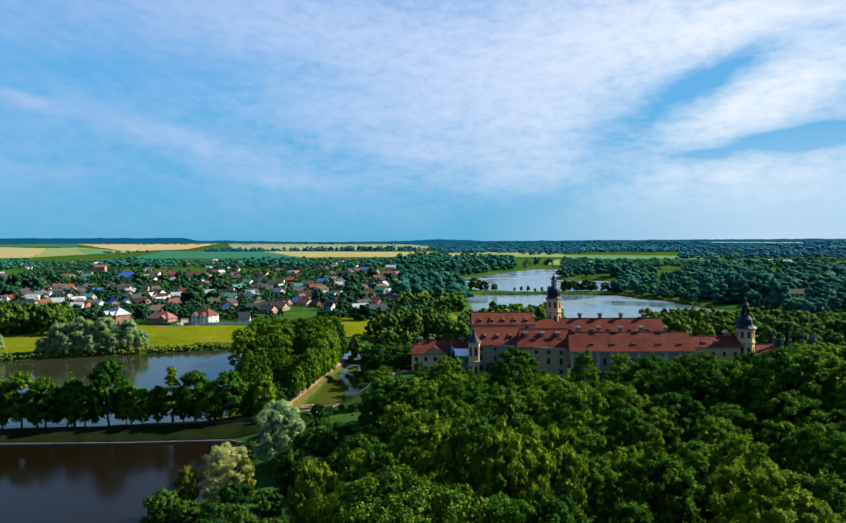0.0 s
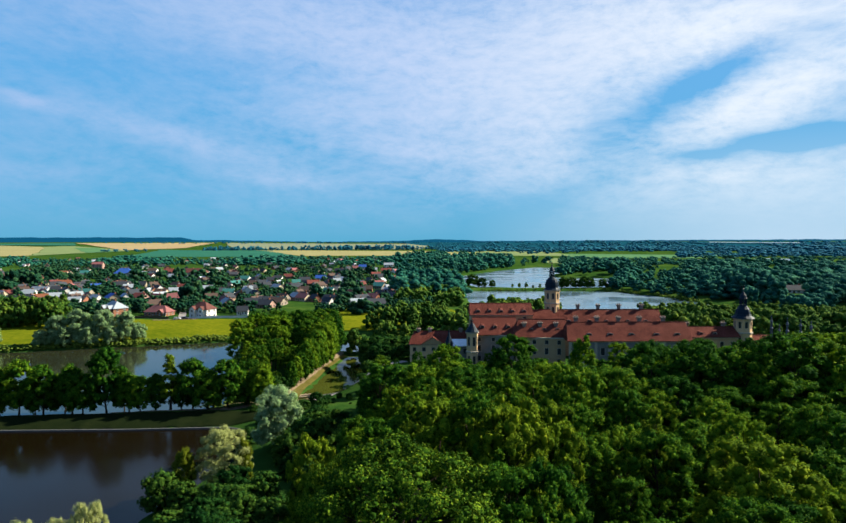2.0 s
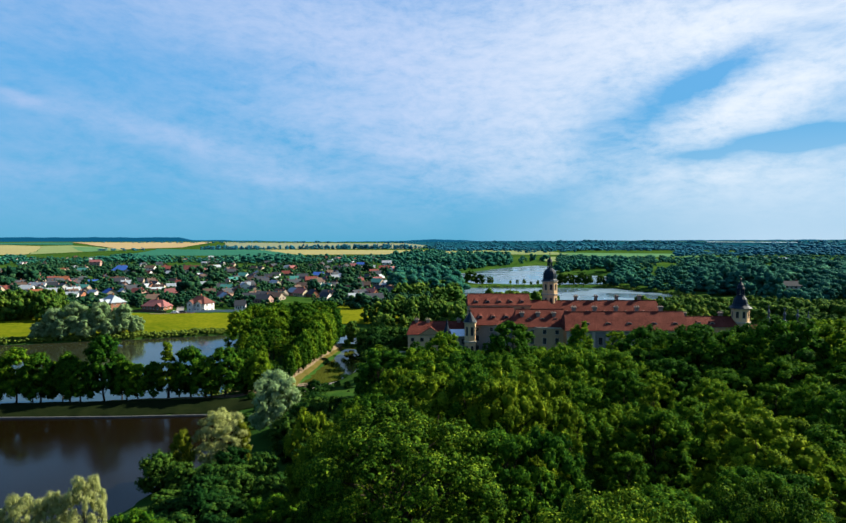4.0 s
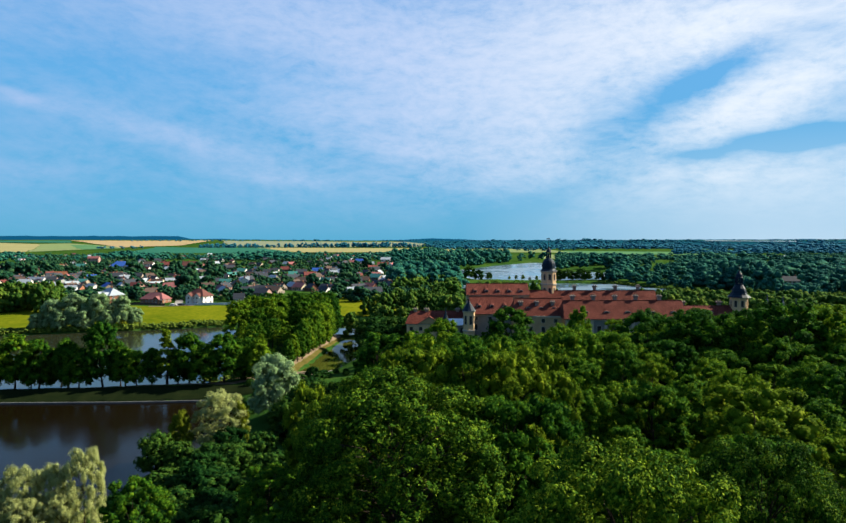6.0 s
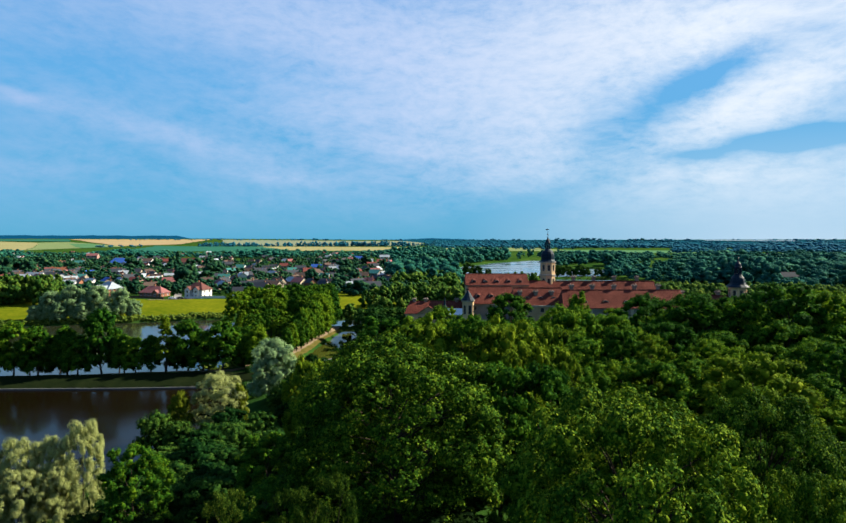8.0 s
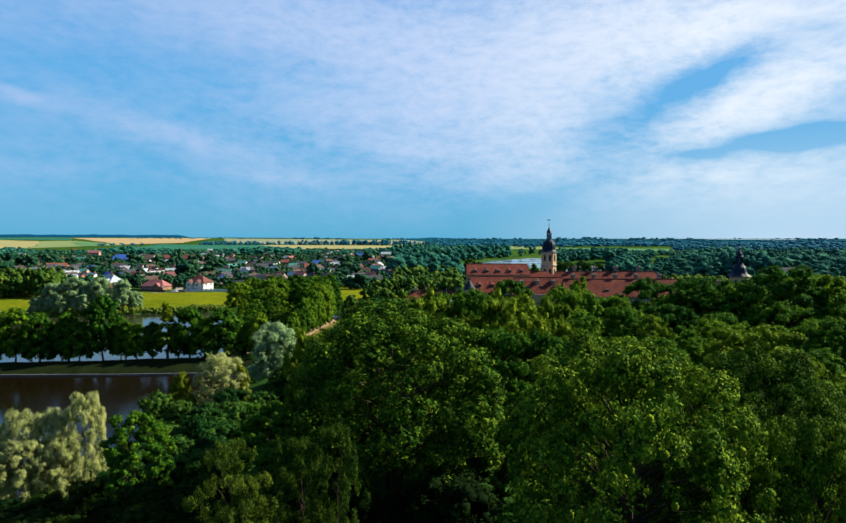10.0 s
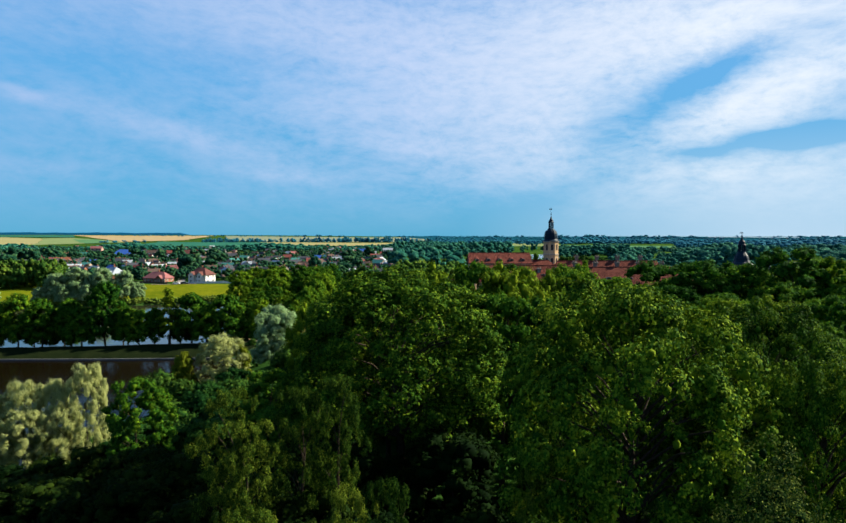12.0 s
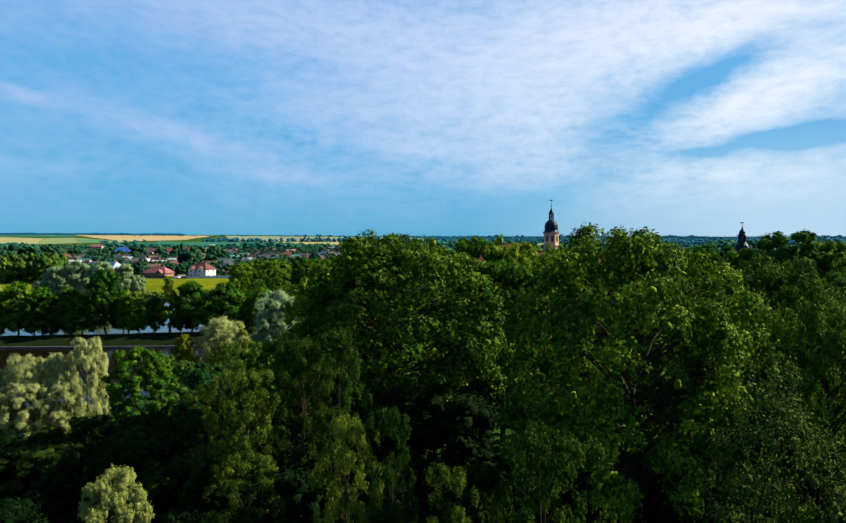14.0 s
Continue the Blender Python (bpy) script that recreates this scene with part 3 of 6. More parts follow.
def dam_kerb():
    bm = bmesh.new()
    line = [(-330, 180.6), (-131, 186.4), (-91, 187.9), (-62, 190.4), (-55, 187.0)]
    for (xa, ya), (xb, yb) in zip(line, line[1:]):
        steps = max(1, int(math.hypot(xb - xa, yb - ya) / 3.0))
        for k in range(steps):
            u, v = k / steps, (k + 1) / steps
            pts = [(xa + (xb - xa) * s, ya + (yb - ya) * s) for s in (u, v)]
            vs = [bm.verts.new((x, y + o, z)) for x, y in pts for o, z in ((-0.35, -1.2), (-0.25, 0.50), (0.35, 0.52), (0.45, -1.2))]
            for f in ((0, 4, 5, 1), (1, 5, 6, 2), (2, 6, 7, 3), (0, 1, 2, 3), (7, 6, 5, 4)):
                bm.faces.new([vs[i] for i in f])
    tagged(mesh_object("kerb", bm, CONCRETE), "pale concrete edging along the dam", "kerb", kind="structure")


dam_kerb()

# ------------------------------------------------------------------ trees


def unit(v):
    return v / np.linalg.norm(v, axis=1, keepdims=True)


def leaf_cloud(rng, centers, radii, outs, count, size, droop=0.0, jitter=0.45, tuft=8, spread=0.45, side=0.9):
    """Small four-cornered leaves in tufts over the outer side of each spray. Returns places and faces."""
    tufts = max(1, count // tuft)
    weight = radii ** 2 / (radii ** 2).sum()
    which = rng.choice(len(centers), tufts, p=weight)
    d = unit(rng.normal(size=(tufts, 3)) + side * outs[which])
    r = radii[which] * rng.uniform(0.72, 1.10, tufts)
    at = centers[which] + d * r[:, None] * (1.0, 1.0, 0.85)
    own = np.repeat(np.arange(tufts), tuft)
    n_leaf = len(own)
    off = unit(rng.normal(size=(n_leaf, 3))) * rng.uniform(0.3, 1.0, (n_leaf, 1))
    place = at[own] + off * spread * rng.uniform(0.7, 1.25, tufts)[own][:, None]
    if droop:
        place[:, 2] -= droop * rng.rand(n_leaf) ** 2 * 3.0 * r[own]
    n = unit(0.95 * d[own] + 0.35 * off + rng.normal(size=(n_leaf, 3)) * jitter * 0.75 + (0, 0, 0.2))
    t = np.cross(n, rng.normal(size=(n_leaf, 3)))
    if droop:
        t = unit(t) * 0.6 + np.array((0, 0, -1.0))
        t -= n * (t * n).sum(1, keepdims=True)
    t = unit(t)
    b = np.cross(n, t)
    s = size * rng.uniform(0.6, 1.35, (n_leaf, 1))
    long, wide = (0.85, 0.36) if droop else (0.62, 0.42)
    verts = np.stack([place - t * s * long, place + b * s * wide + n * s * 0.1, place + t * s * long, place - b * s * wide + n * s * 0.1], 1).reshape(-1, 3)
    return verts, np.arange(n_leaf * 4).reshape(-1, 4)


def clumps(rng, height, radius, base, lobes, form, subs=7, rough=0.10, fat=1.0):
    """A crown in two steps: lobes that swell to its outline, and sprays over every lobe.
    Returns the sprays' centres, sizes and outward ways, and the lobes' centres."""
    k = np.arange(lobes)
    zd = np.clip(1.0 - 1.5 * (k + 0.5) / lobes + rng.uniform(-0.06, 0.06, lobes), -0.6, 0.985)
    turn_by = k * 2.39996 + rng.uniform(-0.3, 0.3, lobes) + rng.uniform(0, 6.28)
    flat = np.sqrt(1 - zd ** 2)
    d = np.stack([flat * np.cos(turn_by), flat * np.sin(turn_by), zd], 1)
    if form in ("dome", "round"):
        d = d / ((flat ** 2.7 + np.abs(zd) ** 2.7) ** (1 / 2.7))[:, None]
        zd = d[:, 2]
    mid = base + (height - base) * {"dome": 0.34, "round": 0.48, "column": 0.42, "cone": 0.28}[form]
    up, low = height - mid, (mid - base) / 0.6
    side = {"dome": np.ones(lobes), "round": np.ones(lobes), "column": 1.0 - 0.35 * np.clip(zd, 0, 1), "cone": 1.0 - 0.62 * np.clip(zd, 0, 1)}[form]
    uneven = rng.uniform(0.92 - rough, 1.02 + 0.5 * rough, lobes)
    uneven[0] = 1.0
    env = np.stack([d[:, 0] * radius * side * uneven, d[:, 1] * radius * side * uneven, np.where(zd > 0, zd * up, zd * low) * (0.5 + 0.5 * uneven)], 1)
    rad = fat * rng.uniform(0.36, 0.50, lobes) * min(radius, up) * (0.75 + 0.25 * side)
    lobe_c = env - unit(d + (0, 0, 0.001)) * rad[:, None] * 0.95 + (0, 0, mid)
    lobe_out = unit(d + (0, 0, 0.3))
    own = np.repeat(k, subs)
    e = unit(rng.normal(size=(lobes * subs, 3)) + 0.9 * lobe_out[own])
    size = rad[own] * rng.uniform(0.36, 0.56, lobes * subs)
    c = lobe_c[own] + e * (rad[own] - size * 0.9)[:, None]
    return c, size, unit(e + 0.5 * lobe_out[own]), lobe_c


CUBE_BALL = [(x, y, z) for x in (-1, 0, 1) for y in (-1, 0, 1) for z in (-1, 0, 1) if (x, y, z) != (0, 0, 0)]


def ball_faces():
    """The 24 quads of a rounded cube over CUBE_BALL."""
    at = {p: i for i, p in enumerate(CUBE_BALL)}
    faces = []
    for axis in range(3):
        for sign in (-1, 1):
            for u in (-1, 0):
                for v in (-1, 0):
                    ring = []
                    for du, dv in ((0, 0), (1, 0), (1, 1), (0, 1)):
                        p = [0, 0, 0]
                        p[axis], p[(axis + 1) % 3], p[(axis + 2) % 3] = sign, u + du, v + dv
                        ring.append(at[tuple(p)])
                    faces.append(ring if sign > 0 else ring[::-1])
    return np.array(faces)


BALL, BALL_FACES = unit(np.array(CUBE_BALL, float)), ball_faces()


def bough_bodies(r, centers, sizes):
    """A lumpy rounded body for every spray, so that crowns are not see-through."""
    n = len(BALL)
    a = r.uniform(0, 6.28, len(centers))
    p = BALL[None] * r.uniform(0.74, 1.16, (len(centers), n, 1))
    ca, sa_ = np.cos(a)[:, None], np.sin(a)[:, None]
    v = np.stack([p[..., 0] * ca - p[..., 1] * sa_, p[..., 0] * sa_ + p[..., 1] * ca, p[..., 2]], -1) * np.asarray(sizes)[:, None, None] + np.asarray(centers)[:, None]
    f = BALL_FACES[None] + n * np.arange(len(centers))[:, None, None]
    return v.reshape(-1, 3), f.reshape(-1, 4)


def limb(bm, a, b, ra, rb, sides=5):
    a, b = Vector(a), Vector(b)
    q = (b - a).to_track_quat("Z", "Y")
    rings = [[bm.verts.new(p + q @ Vector((r * math.cos(2 * math.pi * i / sides), r * math.sin(2 * math.pi * i / sides), 0))) for i in range(sides)] for p, r in ((a, ra), (b, rb))]
    for i in range(sides):
        bm.faces.new((rings[0][i], rings[0][(i + 1) % sides], rings[1][(i + 1) % sides], rings[1][i]))


def grow_tree(name, seed, height, radius, base, leaf_mat, leaves, size, lobes, form="round", droop=0.0, bark=None, limbs=10, label="", category="tree", tuft=8, spread=0.45, jitter=0.45, core=0.72, subs=7, side=0.9, rough=0.10, fat=1.0):
    """A tree at the world's origin: an Empty with a branching trunk and a leafy crown."""
    rng = np.random.RandomState(seed)
    root = tagged(new(name), label, category)
    c, r, outs, lobe_c = clumps(rng, height, radius, base, lobes, form, subs, rough, fat)
    verts, faces = leaf_cloud(rng, c, r, outs, leaves, size, droop, jitter, tuft, spread, side)
    inner, inner_faces = bough_bodies(rng, c - outs * r[:, None] * 0.2, r * core)
    verts, faces = np.concatenate([inner, verts]), np.concatenate([inner_faces, faces + len(inner)])
    crown = new("crown", raw_mesh("crown", verts, faces, leaf_mat))
    crown.parent = root
    bm = bmesh.new()
    tr = 0.015 * height + 0.06
    top = base + (height - base) * 0.55
    lean = rng.uniform(-0.5, 0.5, 2)
    pts = [Vector((lean[0] * k * k, lean[1] * k * k, z)) for k, z in ((0, -1.0), (0.25, base * 0.5), (0.6, base), (1.0, (base + top) / 2), (1.4, top))]
    rads = [tr * 1.35, tr, tr * 0.85, tr * 0.55, tr * 0.2]
    for k in range(4):
        limb(bm, pts[k], pts[k + 1], rads[k], rads[k + 1], 7)
    for k in rng.choice(len(lobe_c), min(limbs, len(lobe_c)), replace=False):
        end = Vector(lobe_c[k])
        f = min(1.0, max(0.0, (end.z - base) / max(0.1, top - base) - 0.45))
        start = pts[2].lerp(pts[4], f)
        bend = start.lerp(end, 0.5) + Vector((0, 0, 0.10 * (end - start).length))
        limb(bm, start, bend, tr * 0.27, tr * 0.17)
        limb(bm, bend, end, tr * 0.17, tr * 0.05)
        for j in rng.choice(subs, 3, replace=False):
            limb(bm, end, c[k * subs + j], tr * 0.05, tr * 0.02, 3)
    trunk = mesh_object("trunk", bm, bark or BARK)
    trunk.parent = root
    return root


def land_at(x, y):
    return float(land_height(np.array([x]), np.array([y]))[0])


def set_out(kinds, spots, group=""):
    """Copies of the given kinds: spots of (x, y, top height or 0, kind index, turn, breadth)."""
    for x, y, top, kind, turn, wide in spots:
        src, tall = kinds[kind]
        z = land_at(x, y)
        s = (top - z) / tall if top else wide
        ob = copy_thing(src, Matrix.Identity(4))
        ob.matrix_basis = Matrix.LocRotScale((x, y, z - 0.1), Euler((0, 0, turn)), (s * wide, s * wide, s) if top else (s, s, s))
        if group:
            tagged(ob, group=group)


STORE = []


def kind_of_tree(*args, **kw):
    ob = grow_tree(*args, **kw)
    STORE.append(ob)
    return (ob, args[2])


OAK = "tall broad-leaved park tree with a dense green crown"
GREY_WILLOW = "silvery grey-green willow beside the pond"
NEAR = [kind_of_tree("broadleaf_tree", 11 + k, 26.0, 11.0, 8.0, LEAF_GIANT, 96000, 0.215, 92, "dome", limbs=60, label=OAK, tuft=9, spread=0.36, core=0.28, subs=5, fat=0.55) for k in range(2)]
MID = [kind_of_tree("broadleaf_tree", 31 + k, 24.0, (7.2, 6.4, 8.0, 5.6)[k], 4.0, LEAF, 18000, 0.29, (48, 44, 54, 44)[k], ("round", "dome", "dome", "column")[k], limbs=14, label=OAK, tuft=8, spread=0.42, subs=5, fat=0.62) for k in range(4)]
WARM = [kind_of_tree("broadleaf_tree", 41 + k, 24.0, (8.0, 4.6)[k], 3.0, LEAF_WARM, 18000, 0.28, (56, 36)[k], ("dome", "column")[k], subs=5, fat=0.6, limbs=14, label="tall park tree with a sunlit yellow-green crown", tuft=8, spread=0.4) for k in range(2)]
BACK = [kind_of_tree("broadleaf_tree", 51 + k, 18.0, (5.4, 4.8, 6.2, 4.4)[k], 3.4, LEAF, 8600, 0.35, (34, 30, 40, 30)[k], ("round", "dome", "dome", "column")[k], limbs=6, label="broad-leaved tree with a dense green crown", tuft=7, spread=0.45, subs=4, fat=0.68) for k in range(4)]
ROW = [kind_of_tree("avenue_tree", 61 + k, 15.0, (5.2, 4.8, 5.0)[k], 1.6, LEAF, 8000, 0.36, 32, ("dome", "dome", "column")[k], fat=0.92, limbs=8, label="round-crowned avenue tree with a bare trunk", tuft=7, spread=0.45, subs=6) for k in range(3)]
WILLOW = [kind_of_tree("silver_willow", 71 + k, 18.0, 7.2, 0.4, LEAF_WILLOW, 42000, 0.20, 80, "dome", droop=0.08, fat=0.52, limbs=6, jitter=0.3, label=GREY_WILLOW, category="willow", tuft=8, spread=0.5, subs=6, core=0.5, rough=0.16) for k in range(2)]
SILVER = [kind_of_tree("silver_willow", 75 + k, 18.0, 7.2, 0.4, LEAF_SILVER, 18000, 0.36, 28, "dome", droop=0.08, limbs=4, jitter=0.3, label="silvery blue-green willow on the shore", category="willow", tuft=7, spread=0.5, subs=8) for k in range(2)]
BIRCH = [kind_of_tree("birch_tree", 81 + k, 20.0, 4.4, 9.5, LEAF_BIRCH, 17000, 0.14, 46, "dome", droop=0.22, limbs=8, label="yellow-green birch with drooping twigs", category="birch", tuft=8, spread=0.34, core=0.25, rough=0.40, fat=0.5, subs=4) for k in range(2)]
LIME = [kind_of_tree("yellow_tree", 91, 15.0, 5.4, 0.2, LEAF_YELLOW, 9000, 0.34, 22, "dome", limbs=4, label="yellow-green tree in the park", tuft=6, spread=0.45)]
SLIM = [kind_of_tree("slender_tree", 95, 16.0, 2.7, 3.0, LEAF_WARM, 4200, 0.34, 22, "cone", limbs=4, label="slender pointed light green tree on the dam", tuft=5, spread=0.4)]
UNDER = [kind_of_tree("understorey_tree", 101 + k, 12.0, 4.6, 0.3, LEAF_UNDER_SHADED, 8000, 0.22, 20, "dome", limbs=3, label="dense understorey tree, leaves toned dark for deep shade", tuft=8, spread=0.34) for k in range(2)]
CREAM = [kind_of_tree("young_willow", 105, 18.0, 5.0, 6.0, LEAF_CREAM, 26000, 0.15, 50, fat=0.6, form="dome", limbs=4, label="young cream-green willow lit by the sun", category="willow", tuft=8, spread=0.28)]
SPARSE = [kind_of_tree("aspen", 107, 22.0, 5.4, 4.0, LEAF_ASPEN, 30000, 0.12, 30, "dome", limbs=16, label="airy young tree with small glinting leaves", category="tree", tuft=6, spread=0.5, core=0.25, rough=0.3)]
BUSH = [kind_of_tree("shrub", 97 + k, 8.0, 4.2, 0.3, LEAF_SHRUB, 4200, 0.30, 18, "dome", limbs=3, label="dense dark green shrub under the park trees", category="shrub", tuft=7, spread=0.4) for k in range(2)]

rng = np.random.RandomState(4)


def turn():
    return float(rng.uniform(0, 6.28))


def grove(kinds, spots, group=""):
    """Trees at chosen places: (x, y, height of the top, crown radius, kind)."""
    out = []
    for x, y, top, wide, kind in spots:
        src, tall = kinds[kind]
        own = max(abs(v.co.x) for v in src.children[0].data.vertices)
        out.append((x, y, top, kind, turn(), wide / (own * (top - land_at(x, y)) / tall)))
    set_out(kinds, out, group)


# the giants that the camera sinks behind
grove(NEAR, [(-3.5, 71, 33.5, 13.0, 0), (14.5, 45.5, 33.6, 10.2, 1), (-10.5, 78, 30.5, 7.0, 1), (28.5, 54, 31.3, 7.6, 0), (27, 44, 28.4, 6.0, 1)], "giant park trees")
STANDING = [(-8.5, 98, 29.0, 6.0, 1), (5.8, 97, 33.3, 6.0, 1), (24, 108, 28.5, 6.5, 1), (27.5, 131, 31.2, 8.0, 2),
            (54, 163, 30.6, 10.0, 2), (67, 167, 30.6, 9.0, 1), (52, 142, 26.0, 8.0, 0), (61, 137, 25.0, 7.0, 1), (55, 128, 24.6, 6.0, 0), (45, 113, 25.0, 5.6, 3),
            (53, 113, 25.5, 6.0, 0), (85.5, 158, 29.5, 9.0, 2), (95, 165, 31.3, 10.0, 0), (104, 156, 30.0, 8.0, 1), (68, 108, 27.0, 7.0, 0), (-3, 118, 28.4, 6.0, 0)]
STANDING += [(-13, 112, 23.5, 5.0, 1), (-15, 126, 21.5, 5.0, 0), (8, 122, 28.0, 6.0, 2), (15, 118, 28.0, 6.0, 0), (38, 127, 26.5, 6.0, 0), (40, 143, 28.0, 7.0, 1), (15, 146, 26.5, 6.0, 2),
             (2, 141, 25.5, 5.4, 0), (76, 140, 27.0, 8.0, 2), (72, 122, 25.0, 7.0, 0), (86, 132, 27.0, 8.0, 1), (60, 100, 24.0, 6.0, 3)]
grove(MID, STANDING, "park trees")
SUNLIT = [(0.5, 100, 33.0, 9.0, 0), (11, 95, 33.4, 7.6, 0), (17.5, 100, 32.0, 6.4, 0), (46, 91, 29.0, 9.6, 0), (37, 110, 27.6, 4.0, 1), (-18.5, 97, 27.3, 4.9, 0), (-7.5, 135, 26.3, 4.0, 0)]
grove(WARM, SUNLIT, "sunlit park trees")
grove(MID, [(8, 74, 30.5, 6.0, 1), (13.5, 78, 29.5, 6.0, 2), (-16, 68, 19, 5.5, 1), (-20, 80, 20, 5.5, 0), (26, 70, 25, 7, 1), (38, 66, 24, 7, 0), (40, 80, 24, 7, 2), (-36, 77, 19.6, 4.6, 0)], "park trees")
grove(BIRCH, [(-7.6, 50, 25.9, 2.6, 0), (-10.5, 49.5, 25.0, 2.9, 1), (-15.8, 48.6, 25.0, 3.2, 1), (-13.6, 46, 23.4, 2.9, 0), (-2.3, 33, 24.0, 2.0, 1), (-4.5, 33, 23.7, 1.9, 0), (0.9, 31, 21.6, 2.0, 1), (4.6, 24.6, 25.6, 2.6, 0), (7.3, 43, 21.8, 2.0, 1), (-12.5, 42, 18.5, 3.2, 1)], "birches below the camera")
grove(SPARSE, [(15.6, 29, 27.8, 5.0, 0), (20.5, 26, 24.5, 4.2, 0)], "airy young trees")
grove(WILLOW, [(-50.6, 92, 18.5, 3.7, 0), (-55.2, 91, 16.6, 3.6, 1), (-59, 90, 16.2, 3.9, 0), (-63, 89, 14.4, 4.2, 1), (-52.6, 89, 13.2, 3.8, 1), (-57, 87.5, 12.8, 4.0, 0), (-61.5, 86, 11.5, 4.2, 1), (-66, 86, 12.0, 4.4, 0)], "cream-green willows")
grove(WILLOW, [(-46.3, 140, 15.3, 6.6, 0)], "silver willows")
grove(SILVER, [(-40.3, 163, 19.3, 6.6, 1)], "silver willows")
grove(CREAM, [(-17.9, 34.8, 20.1, 2.3, 0)], "silver willows")
grove(SILVER, [(-166, 343, 18.5, 6.4, 1), (-176, 339, 20.0, 7.0, 0), (-187, 336, 20.5, 7.4, 1), (-197, 333, 17.5, 6.4, 0), (-171, 337.5, 11.5, 4.6, 0), (-182, 333.5, 12.5, 5.0, 1), (-192, 330.5, 12.0, 5.0, 0), (-160, 345, 12.0, 4.6, 1), (-203, 329, 10.5, 4.6, 1), (-230, 330, 13.0, 5.6, 0)], "silver willows")
grove(LIME, [(-53.4, 135, 12.6, 3.0, 0), (-41.8, 139.5, 13.2, 2.4, 0)], "yellow-green trees by the pond")


def wood(kinds, area, step, tops, weights, keep_out=(), group="park trees"):
    """A stand of trees over an area, loosely spaced, with given heights of the crowns' tops."""
    x0, x1, y0, y1 = area
    spots = []
    for y in np.arange(y0, y1, step):
        for x in np.arange(x0, x1, step):
            px, py = x + rng.uniform(-0.36, 0.36) * step, y + rng.uniform(-0.36, 0.36) * step
            if not tops(px, py) or any(math.hypot(px - a, py - b) < r for a, b, r in keep_out):
                continue
            if land_at(px, py) < 0.5:
                continue
            spots.append((px, py, tops(px, py) + rng.uniform(-4.2, 1.8), int(rng.choice(len(kinds), p=weights)), turn(), rng.uniform(0.95, 1.3)))
    set_out(kinds, spots, group)


GIANTS = [(x, y, max(3.0, wide * 0.8)) for x, y, top, wide, kind in STANDING + SUNLIT] + [(-2.5, 71, 12), (14.5, 45.5, 11), (28.5, 54, 8), (-40.3, 163, 9), (-46, 140, 9)]


def near_tops(x, y):
    edge = np.interp(y, [60, 90, 130, 150, 200], [-18, -13, -13, -15, -22])
    if x < edge or x > 0.72 * y + 30 or y > 150:
        return 0
    top = np.interp(y, [60, 80, 105, 135, 150], [19, 21.5, 23, 24.0, 24.5])
    return top - 6.0 * smooth(10, 0, x - edge) - 2.5 * smooth(0.46, 0.54, x / y) * smooth(90, 112, y)


def mid_tops(x, y):
    edge = np.interp(y, [150, 200, 230], [-15, -22, -20])
    if x < edge or x > 0.75 * y + 25 or y > 229 or (x < -8 and y > 222):
        return 0
    return np.interp(y, [150, 185, 230], [25.5, 20.0, 13.5]) + 6.5 * smooth(54, 64, x) - 2.5 * smooth(86, 94, x) + 4.0 * smooth(0.50, 0.56, x / y)


wood(MID, (-40, 150, 62, 152), 11.0, near_tops, [0.35, 0.25, 0.25, 0.15], GIANTS)
wood(BACK, (-30, 175, 152, 230), 9.2, mid_tops, [0.35, 0.25, 0.25, 0.15], GIANTS)
# trees rising in front of the castle
set_out(BACK, [(22, 186, 28.5, 0, 0.5, 1.15), (39.4, 175, 30.6, 3, 1.5, 0.85), (3, 200, 24, 2, 0.2, 1.0)], "park trees")
set_out(BACK, [(-22 + 7.2 * k + float(rng.uniform(-2, 2)), 233 + float(rng.uniform(0, 12)), 13.4 + float(rng.uniform(-1.5, 1.5)), k % 4, turn(), 1.05) for k in range(9)], "trees before the pavilion")
set_out(BUSH, [(-26.0, 249, 9.6, 0, 0.4, 1.25), (-20, 237, 9.0, 1, 1.4, 1.4), (-20, 250, 11.0, 0, 3.4, 1.5)], "trees beside the canal")
set_out(BUSH, [(-30 + 6.0 * (k % 4) + float(rng.uniform(-1.5, 1.5)), 262 + 9 * (k // 4) + float(rng.uniform(-2, 2)), 14 + float(rng.uniform(-1.5, 2)), k % 2, turn(), 1.3) for k in range(16) if not (k % 4 == 0 and k < 14)], "trees beside the pavilion")
